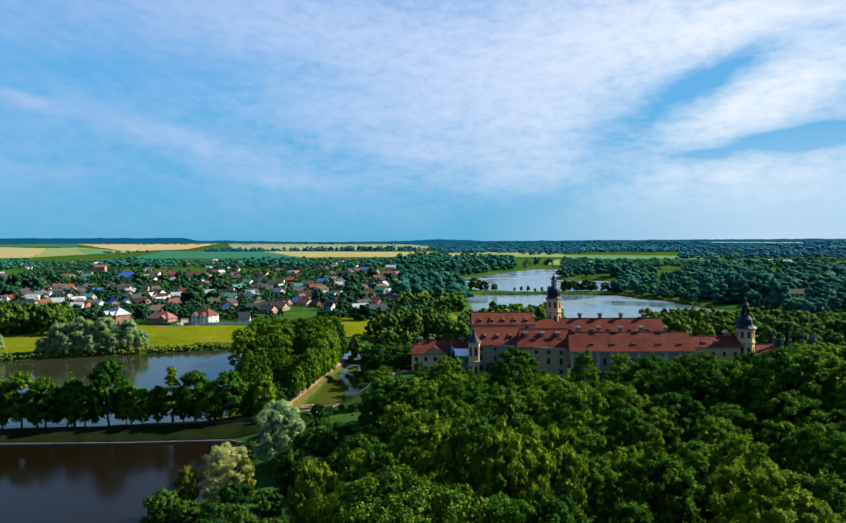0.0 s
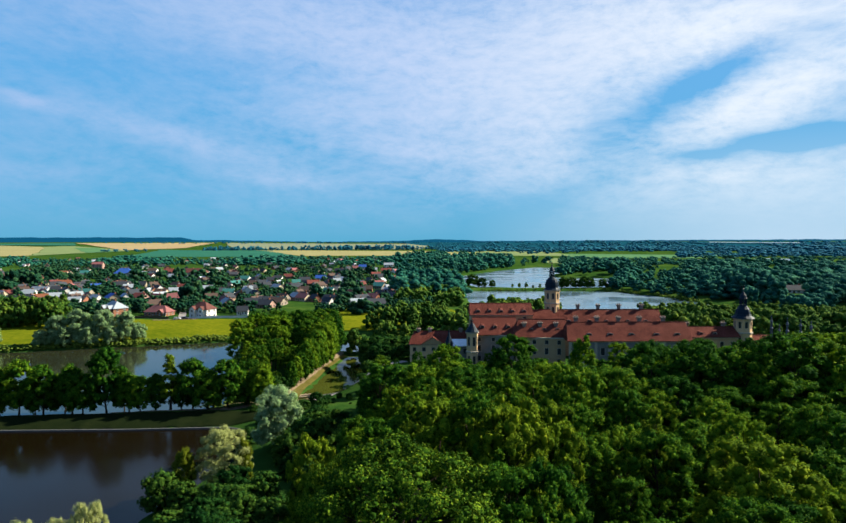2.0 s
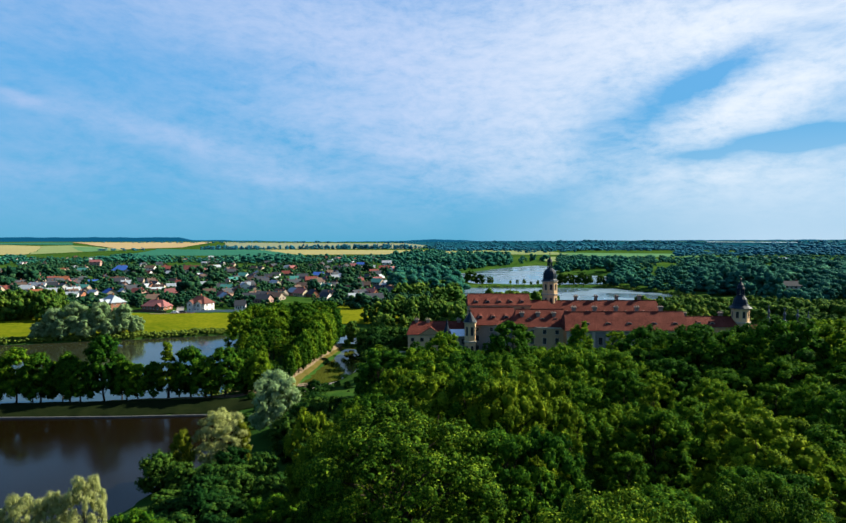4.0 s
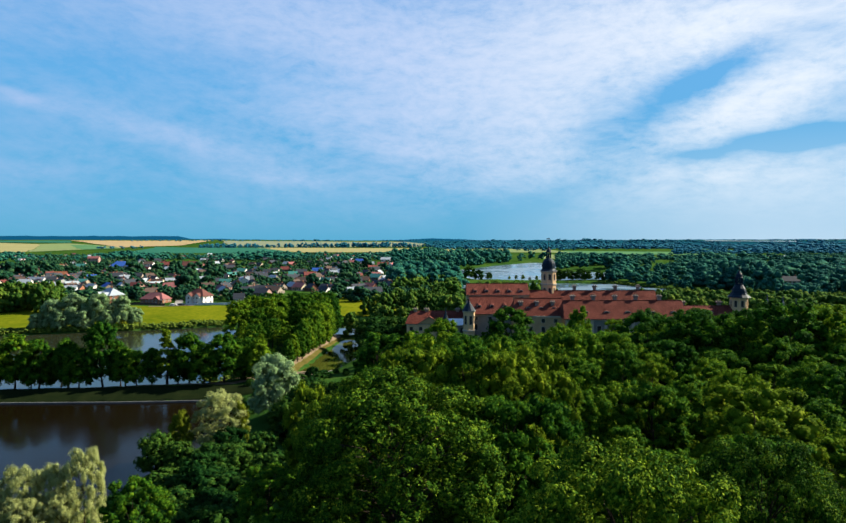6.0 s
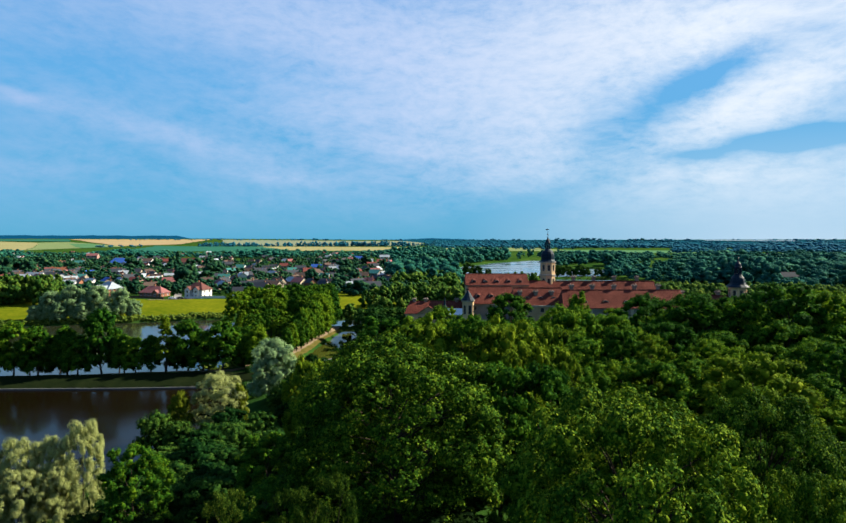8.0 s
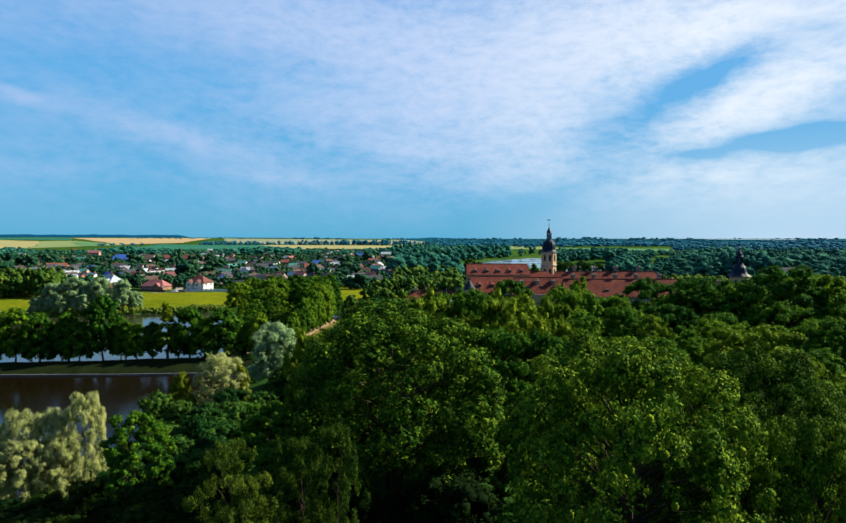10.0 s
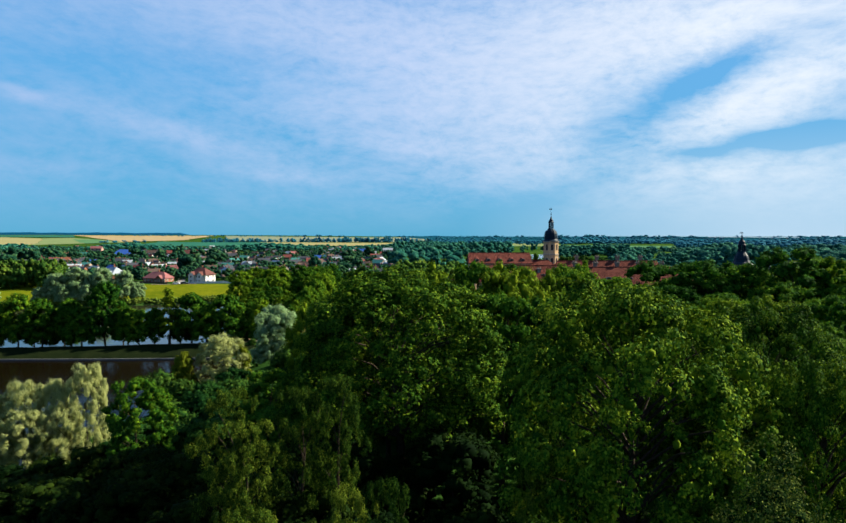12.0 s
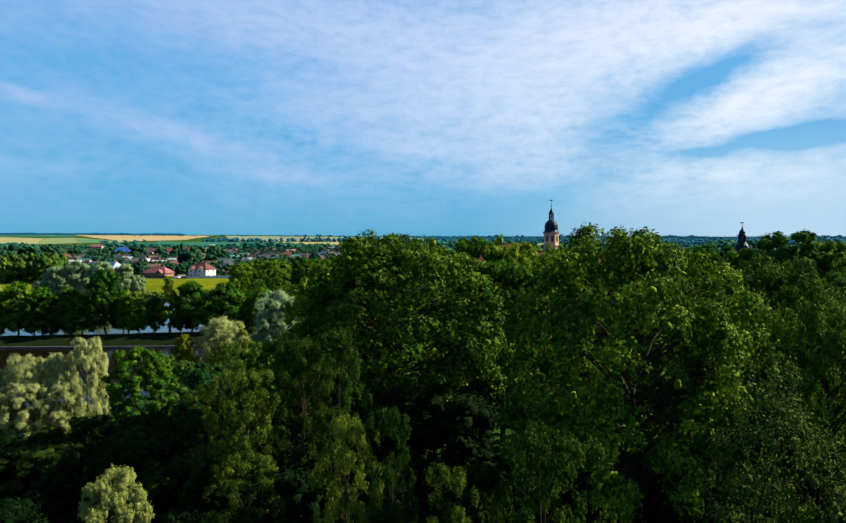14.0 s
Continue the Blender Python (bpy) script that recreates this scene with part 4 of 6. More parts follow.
# the row on the dam
grove(ROW, [(-133, 203, 18.6, 6.8, 0), (-124.5, 202, 17.0, 6.0, 1), (-115.8, 203, 17.2, 6.2, 2), (-105, 203.5, 22.4, 7.0, 0), (-97, 202, 14.6, 4.5, 1), (-89, 203, 14.2, 4.8, 2), (-77.5, 204, 18.8, 6.2, 0), (-66.5, 204.5, 18.2, 6.5, 1), (-56.5, 208, 16.6, 5.5, 2),
            (-111, 200.5, 14.5, 5.2, 1), (-93, 201, 13.6, 4.4, 0), (-72, 202, 14.5, 5.0, 1), (-82, 206, 13.0, 4.4, 0), (-137.5, 200.5, 14.0, 5.0, 2), (-100.5, 206, 15.0, 4.8, 2), (-146, 204, 15.0, 5.0, 0), (-142, 202, 17.4, 6.5, 1), (-151, 201.5, 18.4, 6.5, 2), (-160, 201, 17.0, 6.2, 0), (-170, 200.5, 18.0, 6.5, 1), (-129, 205, 14.5, 5.2, 2), (-120, 206, 14.0, 5.2, 0), (-72, 207, 14.0, 5.0, 2), (-61, 209, 13.5, 5.0, 0)], "trees along the dam")
grove(SLIM, [(-84.2, 203, 20.8, 3.8, 0)], "trees along the dam")
# the avenue along the canal and the island wood beside it
set_out(ROW, [(-52.4 + 0.075 * (y - 232) + rng.uniform(-0.5, 0.5), y, 12.5 + 0.15 * (y - 232) + rng.uniform(-1, 1.5), int(rng.randint(0, 3)), turn(), 0.8) for y in np.arange(234, 304, 5.6)], "avenue trees by the canal")


def island_tops(x, y):
    if x > -57 + 0.06 * (y - 232) or x < np.interp(y, [222, 240, 290, 335, 350], [-64, -70, -88, -97, -95]):
        return 0
    return np.interp(y, [222, 250, 300, 340], [11, 16.0, 22, 19])


wood(BACK, (-100, -44, 224, 342), 8.6, island_tops, [0.35, 0.25, 0.25, 0.15], group="island trees")
def bank_tops(x, y):
    edge = np.interp(y, [84, 90, 130, 150, 200, 215], [-18, -13, -13, -15, -22, -22])
    if x < np.interp(y, [84, 100, 135, 165, 190], [-50, -50, -47, -38, -40]):
        return 0
    return float(np.interp(y, [84, 130, 170, 190, 212], [9, 10, 11, 8.5, 5.8])) - 4.5 * float(smooth(-40, -48, x) * smooth(138, 126, y)) + 5 * float(smooth(-12, 0, x - edge) * smooth(170, 140, y)) if x < edge + 2 else 0


set_out(BUSH, [(-60, 209, 8.0, 0, 0.1, 1.1), (-56, 224, 9.0, 1, 0.7, 1.1), (-62, 230, 10.0, 0, 1.7, 1.2), (-64, 221, 9.0, 1, 2.9, 1.2), (-57, 200, 5.0, 0, 4.0, 1.0), (-54, 233, 8.0, 0, 5.0, 1.0)], "shrubs at the end of the dam")
grove(BUSH, [(-27.5, 240, 6.5, 3.0, 0), (-24.5, 246, 8.0, 3.4, 1), (-22.5, 253, 9.0, 3.6, 0), (-21.5, 260, 9.5, 3.6, 1), (-20, 268, 9.5, 3.6, 0), (-31, 228, 4.5, 2.4, 1), (-47, 206, 5.5, 3.0, 0), (-42, 202, 6.0, 3.4, 1), (-36, 208, 6.0, 3.6, 0), (-50, 198, 5.0, 3.4, 1), (-46, 192, 5.5, 3.8, 0), (-51, 190, 4.6, 3.0, 1), (-48, 182, 6.5, 3.6, 0), (-50, 172, 6.0, 3.4, 1)], "shrubs beside the canal")
grove(BUSH, [(-46, 112, 7.0, 4.2, 0), (-41, 108, 8.5, 4.6, 1), (-43, 118, 8.0, 4.6, 0), (-49.5, 118, 6.0, 3.6, 1), (-47, 104, 7.0, 4.6, 1), (-38, 114, 9.5, 4.8, 0), (-53, 108, 5.5, 3.6, 0), (-40, 99, 9.5, 4.8, 0), (-46, 97, 8.0, 4.8, 1), (-34, 104, 10.5, 5.2, 1), (-33, 96, 11.0, 5.2, 0), (-53, 99, 6.0, 4.2, 1), (-37, 90, 10.5, 5.0, 0), (-30, 88, 12.0, 5.2, 1), (-44, 88, 9.0, 4.6, 0), (-38, 122, 9.5, 4.6, 1), (-50, 126, 7.0, 3.8, 0)], "shrubs on the pond bank")
set_out(BUSH, [(-55.5, 129, 9.5, 0, 0.4, 1.0), (-50, 126, 8.6, 1, 1.4, 1.1), (-57, 136, 7.0, 0, 2.4, 0.9)], "shrubs on the pond bank")
wood(BUSH, (-62, -10, 99, 212), 7.0, bank_tops, [0.5, 0.5], [(-40.3, 163, 6), (-46.3, 140, 8), (-46.5, 132, 4), (-52, 87, 6), (-40, 218, 8)], "shrubs on the pond bank")
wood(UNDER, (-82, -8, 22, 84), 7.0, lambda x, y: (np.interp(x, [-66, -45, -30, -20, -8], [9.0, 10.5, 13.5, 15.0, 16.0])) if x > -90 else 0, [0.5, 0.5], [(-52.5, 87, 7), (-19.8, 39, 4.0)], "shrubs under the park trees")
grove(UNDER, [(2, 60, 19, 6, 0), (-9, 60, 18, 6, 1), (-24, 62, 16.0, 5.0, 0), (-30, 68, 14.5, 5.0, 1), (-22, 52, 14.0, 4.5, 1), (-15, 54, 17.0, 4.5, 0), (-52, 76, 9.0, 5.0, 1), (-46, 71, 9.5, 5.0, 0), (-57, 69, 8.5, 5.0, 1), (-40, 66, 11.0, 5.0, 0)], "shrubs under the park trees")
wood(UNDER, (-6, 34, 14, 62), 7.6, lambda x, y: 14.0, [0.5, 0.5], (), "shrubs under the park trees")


def far_woods(name, spots, mat, label, leaves=28, seed=1, size=0.06, boughs=9, tuft=2, spread=0.03, subs=1, swell=2.0):
    """Many distant trees in one mesh: spots of (x, y, base height, tree height, radius)."""
    r = np.random.RandomState(seed)
    protos = []
    for k in range(12):
        c, s, outs, _ = clumps(r, 1.0, 0.42, 0.04, boughs, ("round", "dome", "column", "dome")[k % 4], subs)
        s = s * swell
        bv, bf = bough_bodies(r, c, s)
        lv, lf = leaf_cloud(r, c, s * 1.02, outs, leaves, size, 0.0, 0.35, tuft, spread)
        protos.append((np.concatenate([bv, lv]), np.concatenate([bf, lf + len(bv)])))
    all_v, all_f, base = [], [], 0
    for x, y, z, h, rad in spots:
        v, f = protos[r.randint(12)]
        a = r.uniform(0, 6.28)
        ca, sa_ = math.cos(a), math.sin(a)
        k = rad / 0.42
        vx, vy = v[:, 0] * ca - v[:, 1] * sa_, v[:, 0] * sa_ + v[:, 1] * ca
        all_v.append(np.stack([x + vx * k, y + vy * k, z + v[:, 2] * h], 1))
        all_f.append(f + base)
        base += len(v)
    data = raw_mesh(name, np.concatenate(all_v), np.concatenate(all_f), mat)
    data.polygons.foreach_set("use_smooth", np.ones(len(data.polygons), bool))
    return tagged(new(name, data), label, "woods", kind="stuff")


def stand(area, step, tops):
    """Tree places over an area, loosely spaced, for far_woods."""
    x0, x1, y0, y1 = area
    out = []
    for y in np.arange(y0, y1, step):
        for x in np.arange(x0, x1, step):
            px, py = x + rng.uniform(-0.4, 0.4) * step, y + rng.uniform(-0.4, 0.4) * step
            top, z = tops(px, py), land_at(px, py)
            if top and z > 0.4:
                h = top - z + rng.uniform(-2.5, 1.5)
                out.append((px, py, z - 0.3, h, min(h * rng.uniform(0.34, 0.48), step * 0.62)))
    return out


def rear_tops(x, y):
    b = x / y
    if b < 0.015 or (0.195 < b < 0.31 and y > 318):
        return 0
    return float(np.interp(b, [0.02, 0.06, 0.10, 0.16, 0.19, 0.20, 0.30, 0.32, 0.37, 0.42, 0.7], [21, 23, 27, 27, 24, 15, 15, 23, 23, 22, 22])) - 0.05 * (y - 300)


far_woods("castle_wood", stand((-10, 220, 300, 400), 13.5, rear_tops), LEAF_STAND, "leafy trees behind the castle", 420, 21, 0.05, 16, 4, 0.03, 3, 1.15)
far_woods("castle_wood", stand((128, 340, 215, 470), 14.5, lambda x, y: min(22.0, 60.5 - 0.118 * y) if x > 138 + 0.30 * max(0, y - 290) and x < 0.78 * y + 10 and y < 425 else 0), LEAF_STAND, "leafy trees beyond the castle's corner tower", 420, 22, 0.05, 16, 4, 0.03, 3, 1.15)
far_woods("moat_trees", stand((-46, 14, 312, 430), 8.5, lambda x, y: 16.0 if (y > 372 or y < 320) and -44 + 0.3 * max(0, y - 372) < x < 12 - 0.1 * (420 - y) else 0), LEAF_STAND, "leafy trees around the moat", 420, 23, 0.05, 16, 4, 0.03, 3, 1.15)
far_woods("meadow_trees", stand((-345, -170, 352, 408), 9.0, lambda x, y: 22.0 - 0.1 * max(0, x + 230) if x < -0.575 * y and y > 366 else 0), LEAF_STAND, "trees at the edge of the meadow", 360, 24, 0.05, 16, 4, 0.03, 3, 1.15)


def scatter(count, area, keep, tall, seed, broad=1.0, gaps=-0.45):
    """Random tree places over bearings and depths, where keep(x, y) allows."""
    r = np.random.RandomState(seed)
    b0, b1, y0, y1 = area
    b = r.uniform(b0, b1, count)
    y = 1.0 / (1.0 / y0 + (1.0 / y1 - 1.0 / y0) * r.rand(count) ** 0.9)
    x = b * y
    z = land_height(x, y)
    ok = (z > 0.6) | (y > 1300)
    out = []
    for i in np.nonzero(ok)[0]:
        if keep(x[i], y[i]):
            grove = float(wobble(x[i], y[i], 0.16 * y[i] + 40, seed))
            if grove < gaps:
                continue
            h = tall * r.uniform(0.65, 1.2) * (1 + 0.7 * grove)
            out.append((x[i], y[i], z[i] - 0.5, h, h * r.uniform(0.36, 0.56) * broad))
    return out


def open_view(x, y):
    """False where the buildings beyond the lake would be hidden."""
    b = x / y
    return not ((0.522 < b < 0.574 and 490 < y < 594) or (0.58 < b < 0.70 and 760 < y < 872))


def town_side(x, y):
    return x / y < 0.02 + 0.03 * math.sin(y * 0.01) and not (y < 430 and x > -240)


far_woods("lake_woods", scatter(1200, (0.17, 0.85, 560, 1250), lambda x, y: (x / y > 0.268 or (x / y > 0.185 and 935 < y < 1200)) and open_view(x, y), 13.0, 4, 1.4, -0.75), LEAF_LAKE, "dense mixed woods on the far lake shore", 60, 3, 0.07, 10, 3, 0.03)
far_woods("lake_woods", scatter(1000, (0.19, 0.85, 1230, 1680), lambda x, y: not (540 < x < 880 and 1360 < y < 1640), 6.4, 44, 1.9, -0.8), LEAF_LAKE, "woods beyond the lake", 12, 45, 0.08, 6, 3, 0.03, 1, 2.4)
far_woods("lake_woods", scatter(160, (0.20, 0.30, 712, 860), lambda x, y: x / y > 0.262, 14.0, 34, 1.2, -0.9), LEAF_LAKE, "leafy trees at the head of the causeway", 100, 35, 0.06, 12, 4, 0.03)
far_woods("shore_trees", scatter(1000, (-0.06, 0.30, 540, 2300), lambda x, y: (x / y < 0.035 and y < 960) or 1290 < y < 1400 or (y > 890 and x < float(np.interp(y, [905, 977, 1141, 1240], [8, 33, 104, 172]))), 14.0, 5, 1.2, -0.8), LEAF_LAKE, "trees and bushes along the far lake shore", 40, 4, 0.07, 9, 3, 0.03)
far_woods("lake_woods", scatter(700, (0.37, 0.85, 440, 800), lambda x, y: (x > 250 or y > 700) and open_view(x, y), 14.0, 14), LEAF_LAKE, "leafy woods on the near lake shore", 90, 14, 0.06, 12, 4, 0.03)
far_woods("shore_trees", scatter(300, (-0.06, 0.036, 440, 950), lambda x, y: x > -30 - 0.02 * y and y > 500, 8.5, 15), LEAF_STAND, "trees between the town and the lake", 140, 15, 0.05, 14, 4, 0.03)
far_woods("distant_woods", scatter(700, (-0.85, 0.10, 4300, 4850), lambda x, y: 4650 < math.hypot(x, y) < 4870, 9.0, 6, 2.0), LEAF_HAZED, "dark band of distant woods on the skyline", 4, 7, 0.1, 4, 2, 0.03, 1, 2.8)
far_woods("distant_woods", scatter(240, (-0.36, 0.03, 3180, 3330), lambda x, y: True, 20.0, 16, 0.8, -0.3), LEAF_HAZED, "straggling row of roadside trees between the fields", 10, 17, 0.1, 6, 2, 0.03, 1, 2.4)
far_woods("distant_woods", scatter(150, (-0.52, -0.36, 3000, 3400), lambda x, y: abs(y - 3000 + 1200 * (x / y + 0.52)) < 140, 13.0, 18, 1.6, -0.6), LEAF_HAZED, "low belt of trees below the tan field", 10, 19, 0.1, 5, 2, 0.03, 1, 2.4)
far_woods("distant_woods", scatter(1500, (0.0, 0.85, 2500, 4850), lambda x, y: math.hypot(x, y) < 4870 and not (1750 < x < 2180 and 3780 < y < 4300), 13.0, 7, 2.6, -0.5), LEAF_HAZED, "woods towards the horizon in haze-tinted blue-green", 4, 6, 0.1, 4, 2, 0.03, 1, 2.7)
far_woods("distant_woods", scatter(60, (0.05, 0.30, 2150, 2500), lambda x, y: True, 14.0, 27, 1.2, 0.1), LEAF_HAZED, "clumps of trees standing in the meadows", 10, 28, 0.1, 6, 2, 0.03, 1, 2.4)
far_woods("distant_woods", scatter(420, (0.37, 0.85, 1680, 2520), lambda x, y: True, 11.0, 71, 2.2, -0.35), LEAF_HAZED, "groves beyond the lake woods in haze-tinted blue-green", 8, 72, 0.09, 5, 2, 0.03, 1, 2.5)
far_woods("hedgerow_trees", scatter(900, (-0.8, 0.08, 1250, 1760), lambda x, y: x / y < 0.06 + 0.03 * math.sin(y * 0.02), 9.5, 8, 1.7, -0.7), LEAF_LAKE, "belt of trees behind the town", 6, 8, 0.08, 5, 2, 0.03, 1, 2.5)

# ------------------------------------------------------------------ the castle


def pierced_wall(bm, x0, x1, z0, z1, openings, deep):
    """A wall in the plane y = 0 facing -y, with real openings and their reveals."""
    xs = sorted({x0, x1, *(v for o in openings for v in o[:2])})
    zs = sorted({z0, z1, *(v for o in openings for v in o[2:])})
    for xa, xb in zip(xs, xs[1:]):
        for za, zb in zip(zs, zs[1:]):
            if any(o[0] < (xa + xb) / 2 < o[1] and o[2] < (za + zb) / 2 < o[3] for o in openings):
                continue
            bm.faces.new([bm.verts.new(p) for p in ((xa, 0, za), (xb, 0, za), (xb, 0, zb), (xa, 0, zb))])
    for a, b, c, d in openings:
        for p, q in (((a, c), (b, c)), ((b, c), (b, d)), ((b, d), (a, d)), ((a, d), (a, c))):
            bm.faces.new([bm.verts.new(v) for v in ((p[0], 0, p[1]), (p[0], deep, p[1]), (q[0], deep, q[1]), (q[0], 0, q[1]))])


def window(parent, place, w, h, trim, seed=0):
    """A recessed window: pane, cross bars and a raised surround, facing -y of its place."""
    bm = bmesh.new()
    box(bm, -w / 2, w / 2, 0.16, 0.2, -h / 2, h / 2)
    win = part("window", bm, GLASS, parent, "dark tall window pane")
    win.matrix_basis = place
    bm = bmesh.new()
    t = 0.12
    box(bm, -w / 2 - t, -w / 2, -0.06, 0.05, -h / 2 - t, h / 2 + t)
    box(bm, w / 2, w / 2 + t, -0.06, 0.05, -h / 2 - t, h / 2 + t)
    box(bm, -w / 2, w / 2, -0.06, 0.05, h / 2, h / 2 + t)
    box(bm, -w / 2, w / 2, -0.10, 0.05, -h / 2 - t, -h / 2)
    part("window_surround", bm, trim, win)
    bm = bmesh.new()
    box(bm, -0.04, 0.04, 0.1, 0.155, -h / 2, h / 2)
    box(bm, -w / 2, -0.04, 0.1, 0.155, h * 0.12, h * 0.12 + 0.07)
    box(bm, 0.04, w / 2, 0.1, 0.155, h * 0.12, h * 0.12 + 0.07)
    part("window_frame", bm, FRAME_DARK, win)
    return win


def facade(parent, a, b, z0, z1, rows, spacing, plaster, w=1.25, name="wall"):
    """A wall from plan point a to b (its outer face to the right of the way), pierced by rows of windows (height of centre, height)."""
    ax, ay = a
    bx, by = b
    length = math.hypot(bx - ax, by - ay)
    place = Matrix.Translation((ax, ay, 0)) @ Matrix.Rotation(math.atan2(by - ay, bx - ax), 4, "Z")
    n = max(0, int((length - 1.6) / spacing)) if spacing else 0
    xs = [length * (k + 0.5) / n for k in range(n)] if n else []
    holes = [(x - w / 2, x + w / 2, zc - h / 2, zc + h / 2) for x in xs for zc, h in rows]
    bm = bmesh.new()
    pierced_wall(bm, 0, length, z0, z1, holes, 0.25)
    wall = part(name, bm, plaster, parent)
    wall.matrix_basis = place
    for x in xs:
        for zc, h in rows:
            window(wall, pose(x, 0, zc), w, h, STONE_TRIM)
    if w > 1.4:
        for k in range(n + 1):
            bm = bmesh.new()
            x = min(max(length * k / n, 0.5), length - 0.5)
            box(bm, x - 0.5, x + 0.5, -0.14, 0.0, z0, z1 - 0.47)
            part("pilaster", bm, STONE_TRIM, wall)
    bm = bmesh.new()
    box(bm, -0.2, length + 0.2, -0.32, 0.0, z1 - 0.45, z1 - 0.02)
    part("cornice", bm, STONE_TRIM, wall)
    return wall


def roof_between(parent, x0, x1, y0, y1, eave, ridge, hip0, hip1, mat, along="x", over=0.55):
    """A tiled roof with its ridge along x or y; hips give how far the ridge stops short at either end."""
    x0, x1, y0, y1 = x0 - over, x1 + over, y0 - over, y1 + over
    bm = bmesh.new()
    if along == "x":
        ym = (y0 + y1) / 2
        r0, r1 = (x0 + hip0, ym, ridge), (x1 - hip1, ym, ridge)
        base = [(x0, y0), (x1, y0), (x1, y1), (x0, y1)]
        quads = ((0, 1, "b", "a"), (2, 3, "a", "b"))
        tris = ((3, 0, "a"), (1, 2, "b"))
    else:
        xm = (x0 + x1) / 2
        r0, r1 = (xm, y0 + hip0, ridge), (xm, y1 - hip1, ridge)
        base = [(x0, y0), (x1, y0), (x1, y1), (x0, y1)]
        quads = ((1, 2, "b", "a"), (3, 0, "a", "b"))
        tris = ((0, 1, "a"), (2, 3, "b"))
    lo = [bm.verts.new((x, y, eave)) for x, y in base]
    un = [bm.verts.new((x, y, eave - 0.18)) for x, y in base]
    top = {"a": bm.verts.new(r0), "b": bm.verts.new(r1)}
    for i, j, p, q in quads:
        bm.faces.new((lo[i], lo[j], top[p], top[q]))
    for i, j, p in tris:
        bm.faces.new((lo[i], lo[j], top[p]))
    for i in range(4):
        bm.faces.new((un[i], un[(i + 1) % 4], lo[(i + 1) % 4], lo[i]))
    bm.faces.new(un[::-1])
    roof = part("roof", bm, mat, parent)
    bm = bmesh.new()
    limb(bm, r0, r1, 0.2, 0.2, 6)
    part("ridge_cap", bm, mat, roof)
    return roof


def chimney(parent, x, y, z0, z1):
    """A plastered stack with a stepped, flared crown and two pots."""
    bm = bmesh.new()
    box(bm, x - 0.62, x + 0.62, y - 0.55, y + 0.55, z0 - 1.5, z1 - 0.9)
    box(bm, x - 0.75, x + 0.75, y - 0.66, y + 0.66, z1 - 0.9, z1 - 0.62)
    box(bm, x - 1.0, x + 1.0, y - 0.85, y + 0.85, z1 - 0.62, z1 - 0.25)
    stack = part("chimney", bm, STACK, parent, "pale plastered chimney with a flared crown")
    for dx in (-0.42, 0.42):
        bm = bmesh.new()
        lathe(bm, [(0.26, z1 - 0.25), (0.2, z1 + 0.1), (0.3, z1 + 0.28), (0.02, z1 + 0.29)], 8, x + dx, y)
        part("chimney_pot", bm, STACK, stack)


def dormer(parent, x, y, z, slope=0.85):
    """An arched dormer on a roof that falls towards -y: tiled hood, pale cheek arch and a dark window."""
    bm = bmesh.new()
    w, h, back = 0.95 * slope, 1.0 * slope, 1.9
    arc = [(-w * 1.2, 0)] + [(w * math.cos(math.pi * (1 - k / 6)), h * (0.45 + 0.55 * math.sin(math.pi * k / 6))) for k in range(7)] + [(w * 1.2, 0)]
    front = [bm.verts.new((x + a, y - 0.75, z + b)) for a, b in arc]
    rear = [bm.verts.new((x + a * 0.9, y + back, z + b * 0.6 + 0.9)) for a, b in arc]
    for i in range(len(arc) - 1):
        bm.faces.new((front[i], front[i + 1], rear[i + 1], rear[i]))
    ob = part("dormer", bm, ROOF_RED, parent)
    bm = bmesh.new()
    outer = [bm.verts.new((x + a, y - 0.76, z + b)) for a, b in arc]
    inner = [bm.verts.new((x + a * 0.74, y - 0.76, z + 0.08 + b * 0.74)) for a, b in arc]
    for i in range(len(arc) - 1):
        bm.faces.new((outer[i], outer[i + 1], inner[i + 1], inner[i]))
    part("dormer_arch", bm, STONE_TRIM, ob)
    bm = bmesh.new()
    bm.faces.new([bm.verts.new((x + a * 0.78, y - 0.70, z + b * 0.80)) for a, b in arc])
    part("dormer_window", bm, GLASS, ob)


